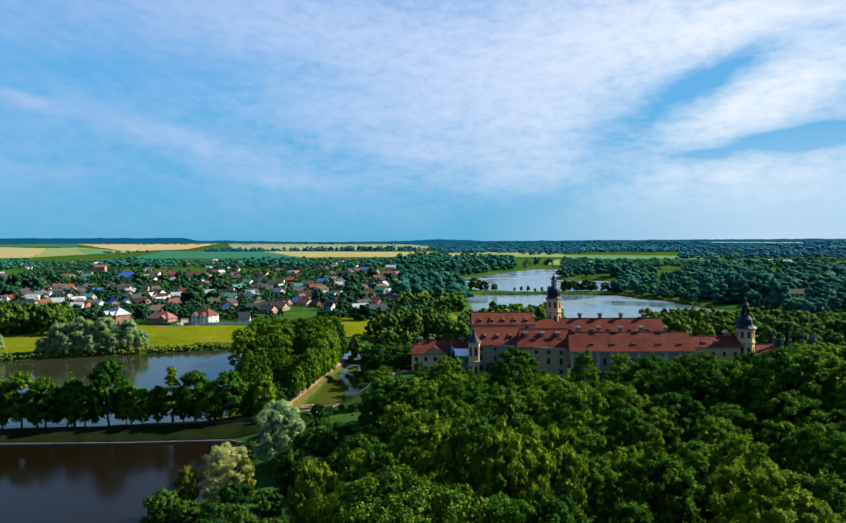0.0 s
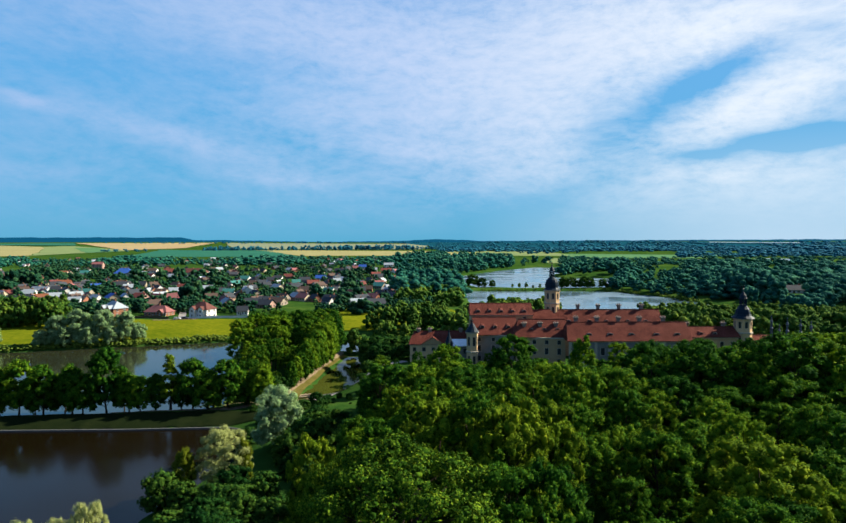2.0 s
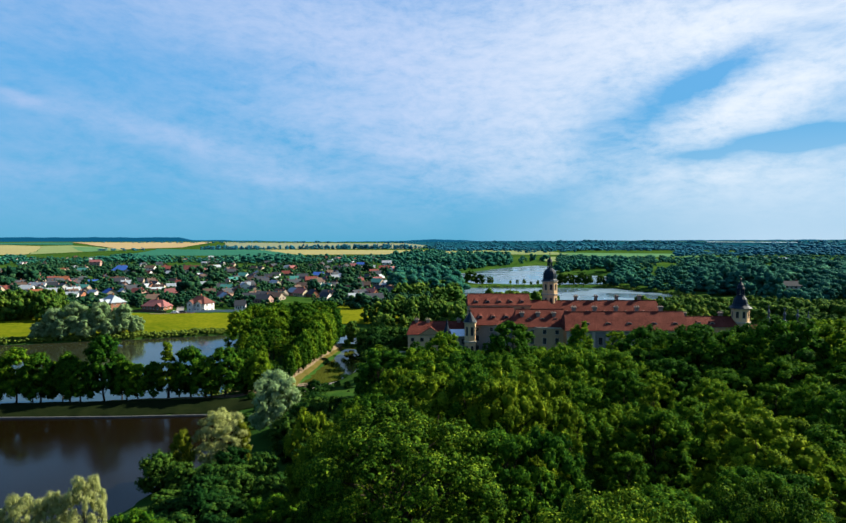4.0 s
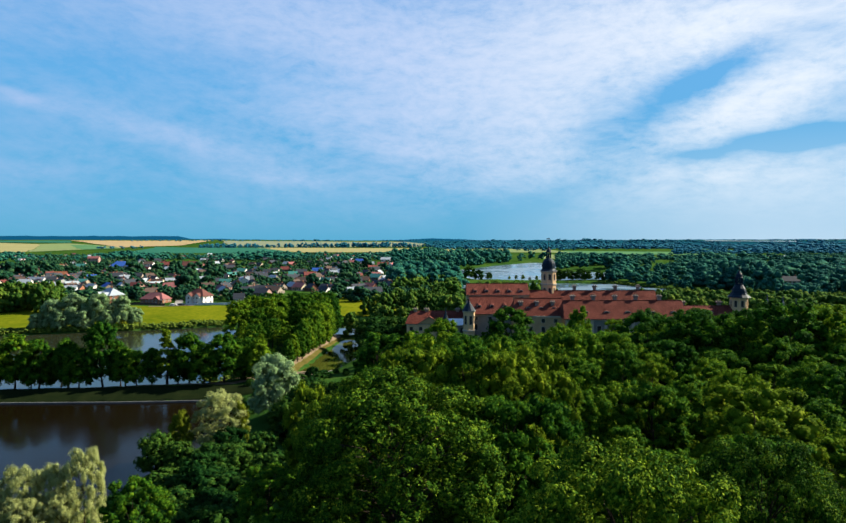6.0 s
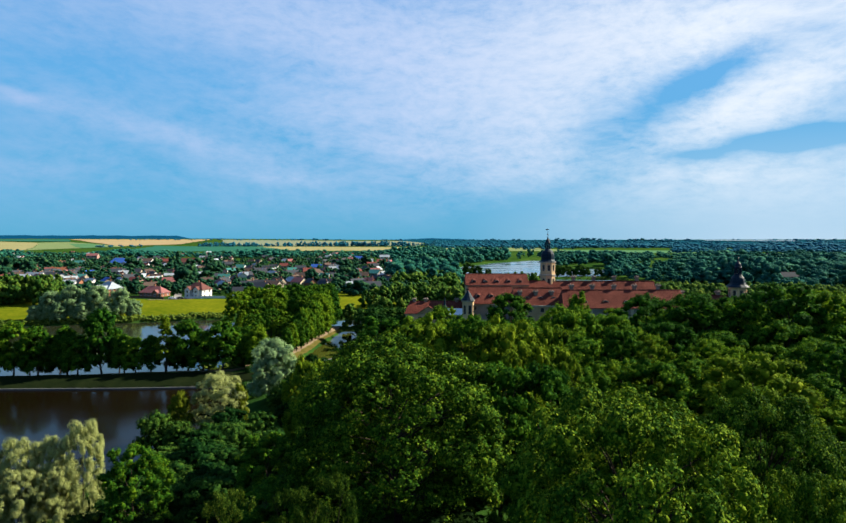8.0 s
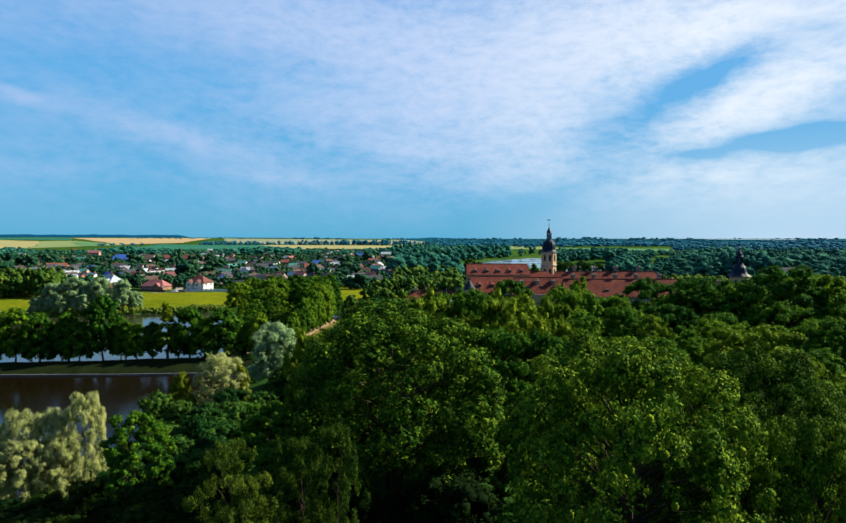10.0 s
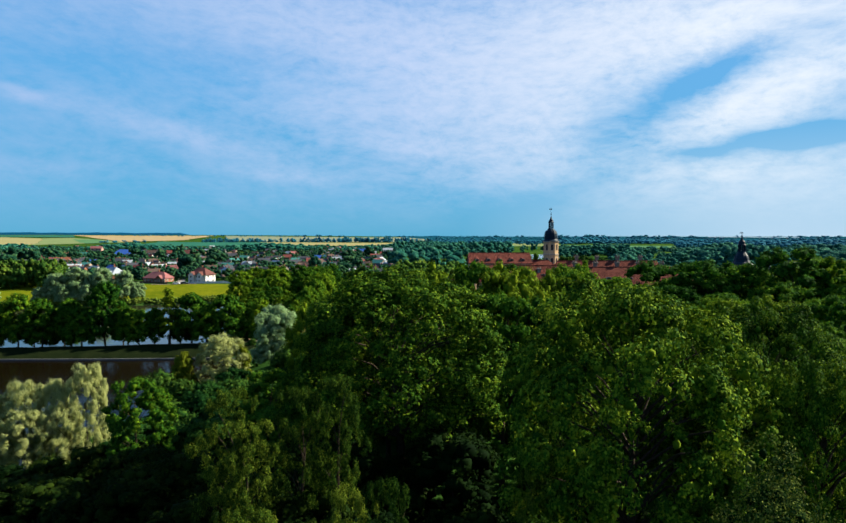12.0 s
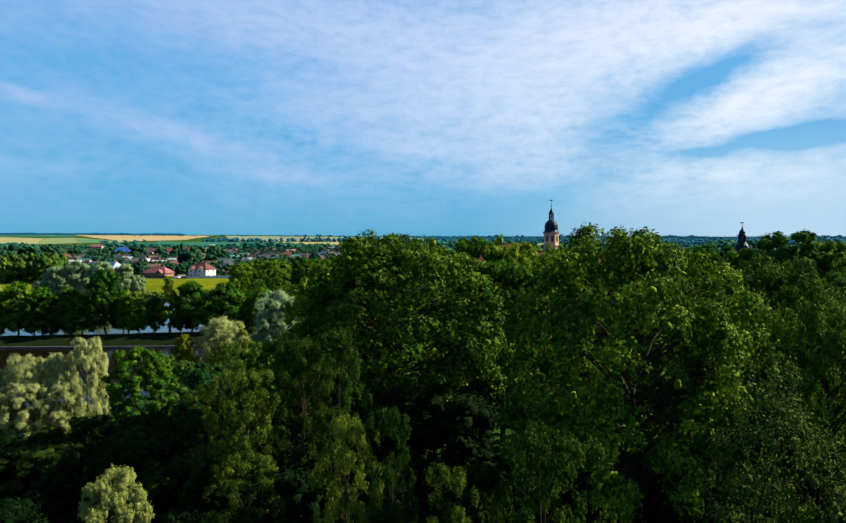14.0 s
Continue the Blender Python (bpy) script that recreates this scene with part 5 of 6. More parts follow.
def turret(parent, cx, cy, r, z0, levels, sides, angle, roof_profile, finial, lantern=None):
    """A many-sided tower: walls with windows storey by storey, string courses, a stacked cap and a finial."""
    for za, zb in zip(levels, levels[1:]):
        for k in range(sides):
            a0, a1 = angle + 2 * math.pi * k / sides, angle + 2 * math.pi * (k + 1) / sides
            p0, p1 = (cx + r * math.cos(a0), cy + r * math.sin(a0)), (cx + r * math.cos(a1), cy + r * math.sin(a1))
            if (p0[1] + p1[1]) / 2 > cy + 0.8 * r:
                rows, sp = [], 0
            else:
                rows, sp = [((za + zb) / 2 + 0.1, (zb - za) * 0.45)], math.hypot(p1[0] - p0[0], p1[1] - p0[1]) - 1.7
            facade(parent, p0, p1, za, zb, rows, sp, PLASTER_LIT, 1.05, "tower_wall")
        bm = bmesh.new()
        lathe(bm, [(r + 0.05, zb - 0.45), (r + 0.38, zb - 0.2), (r + 0.38, zb + 0.02), (r + 0.05, zb + 0.08)], sides, cx, cy, angle)
        part("string_course", bm, STONE_TRIM, parent)
    bm = bmesh.new()
    lathe(bm, roof_profile, 12, cx, cy, angle)
    cap = part("tower_cap", bm, ROOF_SLATE, parent, "dark bell-shaped slate cap")
    if lantern:
        la, lb, lr, dome = lantern
        for k in range(6):
            a = angle + k * math.pi / 3
            bm = bmesh.new()
            limb(bm, (cx + lr * math.cos(a), cy + lr * math.sin(a), la), (cx + lr * math.cos(a), cy + lr * math.sin(a), lb), 0.3, 0.3, 6)
            part("lantern_post", bm, ROOF_SLATE, cap)
        bm = bmesh.new()
        lathe(bm, [(lr + 0.25, lb), (lr + 0.32, lb + 0.2), (lr + 0.12, lb + 0.5)] + [(lr * f, lb + h) for f, h in dome], 12, cx, cy, angle)
        part("lantern_dome", bm, ROOF_SLATE, cap)
    z0, z1 = finial
    bm = bmesh.new()
    limb(bm, (cx, cy, z0), (cx, cy, z1), 0.09, 0.05)
    lathe(bm, [(0.05, z0 + 0.4), (0.3, z0 + 0.7), (0.05, z0 + 1.0)], 8, cx, cy)
    box(bm, cx - 0.9, cx + 0.5, cy - 0.03, cy + 0.03, z1 - 0.7, z1 - 0.35)
    part("weather_vane", bm, IRON, cap)


def castle():
    home = tagged(new("castle"), "ochre castle with red clay roofs and slate-capped towers", "castle")
    g = 6.5
    rows3 = [(10.2, 1.9), (14.0, 2.3), (17.4, 1.5)]
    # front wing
    facade(home, (48, 235), (92, 235), g, 19.0, [(10.2, 2.6), (15.1, 2.7)], 4.7, PLASTER_SHADE, 1.5)
    facade(home, (92, 235), (92, 249), g, 19.0, [(10.2, 2.6), (15.1, 2.7)], 4.7, PLASTER, 1.5)
    roof = roof_between(home, 48, 92, 235, 249, 19.0, 25.0, 1.0, 0.25, ROOF_RED)
    for x in (52.2, 59.9, 67.9, 75.6, 84.4):
        chimney(roof, x, 243.0, 24.0, 27.0)
    for x in (55.8, 63.4, 71.1, 80.1, 87.6):
        dormer(roof, x, 237.6, 20.5, 1.15)
    # back wing
    facade(home, (52, 268), (93.5, 268), g, 19.4, [(17.4, 1.5)], 4.4, PLASTER)
    facade(home, (93.5, 268), (93.5, 283), g, 19.4, rows3, 4.4, PLASTER)
    roof = roof_between(home, 50, 93.5, 268, 283, 19.4, 26.0, 0.5, 0.3, ROOF_RED)
    for x in (60.0, 68.5, 77.2, 86.8):
        chimney(roof, x, 276.0, 25.0, 28.2)
    for x in (55.0, 63.6, 70.7, 79.4, 86.8):
        dormer(roof, x, 270.8, 21.4)
    # linking wing, set back
    facade(home, (30, 244), (48, 241), g, 19.2, rows3, 3.9, PLASTER)
    roof = roof_between(home, 30, 50, 243, 256, 19.2, 25.2, 2.0, 1.0, ROOF_RED)
    for k in range(3):
        chimney(roof, 33.5 + 6.0 * k, 247.0, 22.0, 24.4)
        dormer(roof, 36.0 + 5.0 * k, 246.2, 21.4)
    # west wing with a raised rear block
    facade(home, (14, 250), (30, 248), g, 19.2, rows3, 3.9, PLASTER_SHADE)
    roof = roof_between(home, 14, 32, 249, 266, 19.2, 25.0, 1.0, 1.0, ROOF_RED)
    for k in range(3):
        dormer(roof, 18.0 + 5.0 * k, 252.4, 21.6)
    facade(home, (14, 260), (38.6, 260), 19.0, 25.6, [(24.3, 0.9)], 5.5, PLASTER)
    facade(home, (38.6, 260), (38.6, 274), g, 25.6, [], 0, PLASTER)
    facade(home, (14, 274), (14, 260), g, 25.6, [], 0, PLASTER)
    roof = roof_between(home, 14, 38.6, 260, 274, 25.6, 29.6, 0.3, 0.3, ROOF_RED)
    for k in range(5):
        dormer(roof, 17.0 + 4.6 * k, 261.8, 26.6)
    facade(home, (38.6, 264), (52, 264), g, 20.5, [], 0, PLASTER)
    roof_between(home, 38.6, 53, 264, 280, 20.5, 26.4, 0.3, 6.0, ROOF_RED)
    # rear and side ranges close the court
    facade(home, (14, 249), (14, 251), g, 19.0, [], 0, PLASTER)
    facade(home, (93.5, 283), (14, 283), g, 19.0, rows3, 4.4, PLASTER)
    # gate tower
    turret(home, 49.3, 277, 3.2, g, [g, 15.0, 22.0, 28.9, 34.3], 8, radians(22.5),
           [(3.6, 34.3), (3.2, 34.6), (2.75, 35.2), (2.8, 36.4), (2.7, 37.5), (2.3, 38.5), (1.55, 39.2), (1.1, 39.6), (1.05, 39.8)], (45.0, 48.4), (39.6, 42.2, 0.85, [(1.0, 0.9), (0.75, 1.3), (0.42, 1.8), (0.22, 2.4), (0.06, 3.2)]))
    # corner tower
    turret(home, 115.8, 247, 3.2, g, [g, 13.0, 20.6, 25.9], 8, radians(22.5),
           [(4.2, 25.8), (3.9, 26.1), (3.1, 26.7), (2.75, 27.4), (2.6, 28.2), (2.3, 29.1), (1.75, 29.9), (1.45, 30.4), (1.4, 30.8)], (36.0, 38.2), (30.7, 33.0, 1.1, [(1.05, 0.9), (0.95, 1.4), (0.6, 1.9), (0.3, 2.5), (0.06, 3.4)]))
    # small stair turret
    turret(home, 13.8, 246.5, 2.3, g, [g, 13.5, 20.8], 6, 0.3, [(2.7, 20.8), (1.9, 21.8), (1.0, 23.2), (0.06, 24.6)], (24.4, 25.4))
    # gallery
    facade(home, (92.2, 243), (112.4, 243), g, 19.2, [(10.5, 1.8), (16.4, 1.9)], 3.4, PLASTER)
    roof = roof_between(home, 92.8, 112.6, 243, 253, 19.2, 22.4, 0.3, 0.3, ROOF_RED)
    for x in (95.2, 109.0):
        chimney(roof, x, 248.5, 21.5, 24.2)
    for x in (99.0, 104.0):
        dormer(roof, x, 244.6, 20.0)
    facade(home, (119.5, 245), (130, 247), g, 15.5, [(11, 1.6)], 3.6, PLASTER)
    roof_between(home, 119.5, 130, 246, 256, 15.5, 18.8, 2.0, 3.0, ROOF_RED)
    facade(home, (130, 247), (146, 250), g, 11.0, [], 0, PLASTER)
    roof_between(home, 130, 146, 247, 257, 11.0, 13.6, 2.0, 3.0, ROOF_RED)
    # row of pinnacles on the end range
    for x, top in ((128.0, 26.6), (131.0, 23.0), (134.0, 25.6), (139.0, 25.0), (143.0, 24.2)):
        bm = bmesh.new()
        lathe(bm, [(0.5, 6.4), (0.5, top - 5.4), (0.7, top - 5.2), (0.36, top - 4.6), (0.32, top - 3.2), (0.58, top - 2.9), (0.5, top - 2.4), (0.2, top - 1.7), (0.10, top - 0.9), (0.26, top - 0.7), (0.04, top)], 8, x, 250.0)
        part("pinnacle", bm, ZINC_DARK, home, "slender grey metal pinnacle with a small bulb")
    return home


castle()


def pavilion():
    home = tagged(new("pavilion"), "low ochre castle pavilion with a pedimented front", "pavilion")
    g = 6.0
    facade(home, (-10.3, 255), (4.5, 255), g, 14.7, [(9.0, 1.6), (12.6, 1.5)], 3.0, PLASTER_LIT)
    facade(home, (-10.3, 266), (-10.3, 255), g, 14.7, [(12.6, 1.5)], 3.0, PLASTER_LIT)
    facade(home, (4.5, 251.5), (13.5, 251.5), g, 14.6, [(8.6, 1.9), (12.4, 2.0)], 2.6, PLASTER_SHADE)
    facade(home, (4.5, 255), (4.5, 251.5), g, 14.6, [], 0, PLASTER_LIT)
    roof = roof_between(home, -10.3, 13.5, 255, 267, 14.7, 19.0, 2.0, 1.0, ROOF_RED)
    for x in (-7.0, -2.4, 10.0):
        chimney(roof, x, 261, 17.5, 20.2)
    bm = bmesh.new()
    rows = [(251.0, 14.7), (255.6, 16.6)]
    vs = [bm.verts.new((x, y, z + dz)) for dz in (0.0, -0.25) for y, z in rows for x in (4.2, 13.9)]
    for f in ((0, 1, 3, 2), (6, 7, 5, 4), (0, 4, 5, 1), (2, 3, 7, 6), (0, 2, 6, 4), (1, 5, 7, 3)):
        bm.faces.new([vs[i] for i in f])
    part("terrace_roof", bm, ROOF_ZINC, home, "pale blue-white metal lean-to roof")
    bm = bmesh.new()
    ps = [(-6.2, 14.6), (3.6, 14.6), (-1.3, 17.4)]
    for y in (254.4, 258.5):
        bm.faces.new([bm.verts.new((x, y, z)) for x, z in ps])
    part("pediment", bm, PLASTER, home)
    bm = bmesh.new()
    for a, b in ((ps[0], ps[2]), (ps[1], ps[2])):
        vs = [bm.verts.new(p) for p in ((a[0], 253.9, a[1]), (b[0], 253.9, b[1] + 0.2), (b[0], 259.5, b[1] + 0.2), (a[0], 259.5, a[1]))]
        bm.faces.new(vs)
    part("pediment_roof", bm, ROOF_RED, home)
    bm = bmesh.new()
    lathe(bm, [(1.5, 6.4), (1.5, 15.4), (1.8, 15.6), (1.2, 16.8), (0.5, 18.6), (0.06, 21.4)], 8, 5.0, 251.2)
    part("spire", bm, ROOF_SLATE, home, "pointed slate spire")
    return home


pavilion()

# ------------------------------------------------------------------ the town
ROOFS = [surface("roof_" + n, tuple(0.75 * v for v in c), c, 0.7, 0.5, 10.0) for n, c in (
    ("red", (0.1500, 0.0460, 0.0380)), ("rose", (0.2000, 0.0800, 0.0780)), ("brown", (0.0760, 0.0520, 0.0430)), ("dark", (0.036, 0.041, 0.050)),
    ("pale", (0.2560, 0.2880, 0.3200)), ("teal", (0.0400, 0.1520, 0.1360)), ("blue", (0.0240, 0.0720, 0.2640)), ("orange", (0.2000, 0.0760, 0.0400)), ("maroon", (0.100, 0.040, 0.034)))]
WALLS = [surface("house_" + n, tuple(0.85 * v for v in c), c, 0.9, 0.5, 10.0) for n, c in (
    ("white", (0.5200, 0.5000, 0.4800)), ("cream", (0.4200, 0.3500, 0.2500)), ("brick", (0.2160, 0.0960, 0.0600)), ("beige", (0.2400, 0.2000, 0.1600)), ("pink", (0.3040, 0.1920, 0.1600)))]
HOUSES, BUILT = {}, []


def house_pattern(roof, wall, storeys, hip):
    """A house of unit plan 10 x 8 m: walls, roof, chimney, windows and a door."""
    key = (roof, wall, storeys, hip)
    if key in HOUSES:
        return HOUSES[key]
    tall = 3.0 * storeys
    label = {0: "red", 1: "rose", 2: "brown", 3: "dark", 4: "pale grey", 5: "teal", 6: "blue", 7: "orange"}[roof] + "-roofed family house with " + ("white", "cream", "brick", "beige", "pink")[wall] + " walls"
    root = tagged(new("house"), label, "house")
    bm = bmesh.new()
    box(bm, -5, 5, -4, 4, -1.0, tall)
    ridge = tall + 3.3
    if not hip:
        for x in (-5, 5):
            bm.faces.new([bm.verts.new(p) for p in ((x, -4, tall), (x, 4, tall), (x, 0, ridge - 0.2))])
    part("wall", bm, WALLS[wall], root)
    bm = bmesh.new()
    e = 0.5
    inset = 3.6 if hip else 0.0
    lo = [(-5 - e, -4 - e), (5 + e, -4 - e), (5 + e, 4 + e), (-5 - e, 4 + e)]
    for dz, flip in ((0.0, False), (-0.22, True)):
        vs = [bm.verts.new((x, y, tall - 0.25 + dz)) for x, y in lo]
        tops = [bm.verts.new((-5 - e + inset, 0, ridge + dz)), bm.verts.new((5 + e - inset, 0, ridge + dz))]
        fs = [(vs[0], vs[1], tops[1], tops[0]), (vs[2], vs[3], tops[0], tops[1])]
        if hip:
            fs += [(vs[1], vs[2], tops[1]), (vs[3], vs[0], tops[0])]
        for f in fs:
            bm.faces.new(f[::-1] if flip else f)
    roof_ob = part("roof", bm, ROOFS[roof], root)
    bm = bmesh.new()
    box(bm, 1.6, 2.3, 0.6, 1.3, tall + 1.0, ridge + 0.9)
    part("chimney", bm, WALLS[2], roof_ob)
    spots = [(x, -4.03, 0, 1.5 + 3.0 * k) for k in range(storeys) for x in (-3.3, 0.6, 3.3)] + [(5.03, y, 90, 1.5 + 3.0 * k) for k in range(storeys) for y in (-1.9, 1.9)]
    for x, y, a, z in spots:
        bm = bmesh.new()
        box(bm, -0.62, 0.62, -0.05, 0.02, -0.72, 0.72)
        w = part("window", bm, GLASS, root)
        w.matrix_basis = pose(x, y, z, 0, 0, a)
    bm = bmesh.new()
    box(bm, -1.9, -0.9, -4.10, -3.98, -0.2, 2.05)
    part("door", bm, ROOFS[2], root)
    HOUSES[key] = root
    STORE.append(root)
    return root


def place_house(bearing, depth, roof, wall, storeys, size, turn_deg, hip=False):
    x = bearing * depth
    BUILT.append((bearing, depth))
    src = house_pattern(roof, wall, storeys, hip)
    ob = copy_thing(src, Matrix.Identity(4))
    ob.matrix_basis = Matrix.LocRotScale((x, depth, land_at(x, depth) - 0.1), Euler((0, 0, radians(turn_deg))), (size, min(size, 1.25), 0.85 + 0.15 * size))
    tagged(ob, group="houses of the town")


def villa(bearing, depth, label, wall, roof, heading, wide, deep, storeys, bays):
    """A larger house near the meadow: main block with a hipped or gabled roof, gabled bays towards the meadow, a porch and a chimney."""
    x = bearing * depth
    BUILT.append((bearing, depth))
    home = tagged(new("house"), label, "house", "houses of the town")
    home.matrix_basis = pose(x, depth, land_at(x, depth) - 0.1, 0, 0, heading)
    tall, w, d = 2.9 * storeys, wide / 2, deep / 2
    ridge = tall + d * 0.85
    cover = ROOFS[roof]

    def windows(parent, spots, a):
        for px, py, pz in spots:
            bm = bmesh.new()
            box(bm, -0.6, 0.6, -0.03, 0.03, -0.72, 0.72)
            pane = part("window", bm, GLASS, parent)
            pane.matrix_basis = pose(px, py, pz, 0, 0, a)
            bm = bmesh.new()
            for x0, x1, z0, z1 in ((-0.72, -0.6, -0.84, 0.84), (0.6, 0.72, -0.84, 0.84), (-0.6, 0.6, 0.72, 0.84), (-0.6, 0.6, -0.84, -0.72), (-0.04, 0.04, -0.72, 0.72)):
                box(bm, x0, x1, -0.07, 0.02, z0, z1)
            part("window_frame", bm, WALLS[0], pane)

    def gable_roof(half, y0, y1, eave, top, parent, e=0.45):
        bm = bmesh.new()
        for dz, flip in ((0.0, False), (-0.2, True)):
            lo = [bm.verts.new(p) for p in ((-half - e, y0 - e, eave - 0.2 + dz), (-half - e, y1, eave - 0.2 + dz), (half + e, y0 - e, eave - 0.2 + dz), (half + e, y1, eave - 0.2 + dz))]
            tp = [bm.verts.new((0, y0 - e, top + dz)), bm.verts.new((0, y1, top + dz))]
            for f in ((lo[0], tp[0], tp[1], lo[1]), (lo[3], tp[1], tp[0], lo[2])):
                bm.faces.new(f[::-1] if flip else f)
        return part("bay_roof", bm, cover, parent)

    bm = bmesh.new()
    box(bm, -w, w, -d, d, -1.0, tall)
    body = part("wall", bm, WALLS[wall], home)
    bm = bmesh.new()
    e, inset = 0.5, d * 0.9
    base = [(-w - e, -d - e), (w + e, -d - e), (w + e, d + e), (-w - e, d + e)]
    for dz, flip in ((0.0, False), (-0.22, True)):
        vs = [bm.verts.new((a, b, tall - 0.2 + dz)) for a, b in base]
        tp = [bm.verts.new((-w + inset, 0, ridge + dz)), bm.verts.new((w - inset, 0, ridge + dz))]
        for f in ((vs[0], vs[1], tp[1], tp[0]), (vs[2], vs[3], tp[0], tp[1]), (vs[1], vs[2], tp[1]), (vs[3], vs[0], tp[0])):
            bm.faces.new(f[::-1] if flip else f)
    top = part("roof", bm, cover, home)
    bm = bmesh.new()
    box(bm, -0.35, 0.35, 0.3, 1.0, tall + 0.6, ridge + 1.0)
    box(bm, -0.45, 0.45, 0.2, 1.1, ridge + 1.0, ridge + 1.2)
    part("chimney", bm, WALLS[2], top)
    for bx in bays:
        half, reach = 1.9, d + 1.5
        bm = bmesh.new()
        box(bm, -half, half, -reach, -d, -1.0, tall)
        bm.faces.new([bm.verts.new(p) for p in ((-half, -reach, tall), (half, -reach, tall), (0, -reach, tall + 1.7))])
        bay = part("bay", bm, WALLS[wall], home)
        bay.matrix_basis = pose(bx, 0, 0)
        gable_roof(half, -reach, 0.0, tall, tall + 1.9, bay)
        windows(bay, [(0, -reach - 0.03, 1.5 + 2.9 * k) for k in range(storeys)], 0)
    free = [v for v in np.arange(-w + 1.6, w - 1.0, 2.6) if all(abs(v - bx) > 2.8 for bx in bays)]
    windows(body, [(v, -d - 0.03, 1.5 + 2.9 * k) for v in free for k in range(storeys)], 0)
    windows(body, [(w + 0.03, v, 1.5 + 2.9 * k) for v in (-d * 0.5, d * 0.5) for k in range(storeys)], 90)
    bm = bmesh.new()
    box(bm, -0.9, 0.9, -0.9, 0.0, 2.3, 2.45)
    for px in (-0.8, 0.7):
        box(bm, px, px + 0.1, -0.85, -0.75, -0.3, 2.3)
    porch = part("porch", bm, WALLS[0], home)
    porch.matrix_basis = pose(bays[-1] + 3.2 if bays and bays[-1] + 3.2 < w else w - 1.4, -d, 0)
    bm = bmesh.new()
    box(bm, -0.5, 0.5, -0.05, 0.02, -0.2, 2.05)
    part("door", bm, ROOFS[2], porch)


villa(-0.500, 424, "two-storey brick house with a pale metal roof", 2, 4, -35, 15.0, 10.0, 2, (-3.6, 3.6))
villa(-0.430, 428, "long brick house with a rose roof and pale gabled bay", 2, 1, -14, 17.0, 9.0, 1, (4.6,))
villa(-0.362, 418, "white two-storey villa with a red-brown hipped roof and gabled bays", 0, 8, -18, 13.5, 10.0, 2, (-3.4, 3.0))
villa(-0.377, 890, "long pale apartment house with maroon gabled roofs", 1, 8, 6, 40.0, 13.0, 2, (-15.0, 0.0, 15.0))
villa(-0.484, 880, "pale hall with a bright blue roof", 1, 6, 12, 24.0, 15.0, 2, (8.0,))
villa(-0.382, 585, "long beige house with a brown roof", 3, 2, 12, 20.0, 9.0, 1, (-5.0,))
# slope x / y, depth, roof, wall, storeys, size, turn
for row in ((-0.30, 428, 3, 0, 1, 0.7, 10),
            (-0.529, 520, 4, 0, 1, 1.0, -30), (-0.594, 540, 4, 3, 1, 1.0, 20), (-0.562, 530, 2, 3, 1, 0.9, 70), (-0.459, 535, 0, 4, 1, 1.1, -20), (-0.433, 528, 1, 3, 1, 0.9, -20)):
    place_house(*row)
for row in ((-0.407, 528, 1, 0, 1, 1.0, 15), (-0.355, 625, 4, 1, 1, 1.0, 12), (-0.646, 615, 2, 3, 1, 1.2, 10), (-0.634, 575, 4, 0, 1, 1.2, 0),
            (-0.613, 690, 3, 3, 1, 1.1, -10), (-0.583, 680, 3, 0, 1, 1.0, 80), (-0.547, 710, 3, 0, 1, 1.2, 80), (-0.499, 690, 7, 1, 1, 1.1, -10), (-0.478, 640, 4, 0, 1, 0.9, 20)):
    place_house(*row)
for row in ((-0.525, 1130, 1, 4, 3, 1.8, 5), (-0.412, 905, 0, 4, 2, 1.7, 6), (-0.439, 940, 2, 0, 2, 1.3, 0),
            (-0.544, 945, 5, 3, 1, 1.6, 0), (-0.205, 545, 2, 0, 1, 0.95, -30), (-0.187, 520, 3, 2, 1, 0.9, -50), (-0.241, 500, 5, 3, 1, 0.9, -20), (-0.283, 485, 3, 3, 1, 1.2, 5)):
    place_house(*row)
for row in ((-0.328, 500, 1, 3, 1, 0.9, -40), (-0.345, 685, 4, 0, 1, 1.0, 15), (-0.323, 665, 3, 0, 1, 0.9, 0), (-0.304, 715, 3, 0, 1, 0.8, 80), (-0.291, 615, 4, 0, 1, 0.8, 20),
            (-0.321, 580, 5, 0, 1, 1.0, 0), (-0.227, 830, 0, 3, 1, 1.2, 0), (-0.203, 750, 3, 4, 1, 1.2, 10), (-0.190, 700, 0, 2, 1, 1.2, 15), (-0.178, 790, 6, 0, 1, 1.2, 0)):
    place_house(*row)
for row in ((-0.140, 750, 4, 0, 1, 1.3, -35), (-0.114, 680, 0, 0, 1, 0.7, 40), (-0.093, 865, 0, 2, 1, 1.2, 20), (-0.126, 1080, 1, 0, 1, 1.5, 0), (-0.112, 1045, 6, 0, 2, 1.4, 0),
            (-0.073, 1130, 4, 0, 2, 1.6, 0), (-0.077, 980, 0, 3, 1, 1.5, 0), (-0.097, 1010, 4, 0, 1, 1.2, 0), (-0.063, 775, 1, 3, 1, 1.2, 40), (-0.089, 690, 1, 3, 1, 1.1, 20), (-0.046, 670, 2, 2, 1, 1.6, -10)):
    place_house(*row)
hr = np.random.RandomState(12)
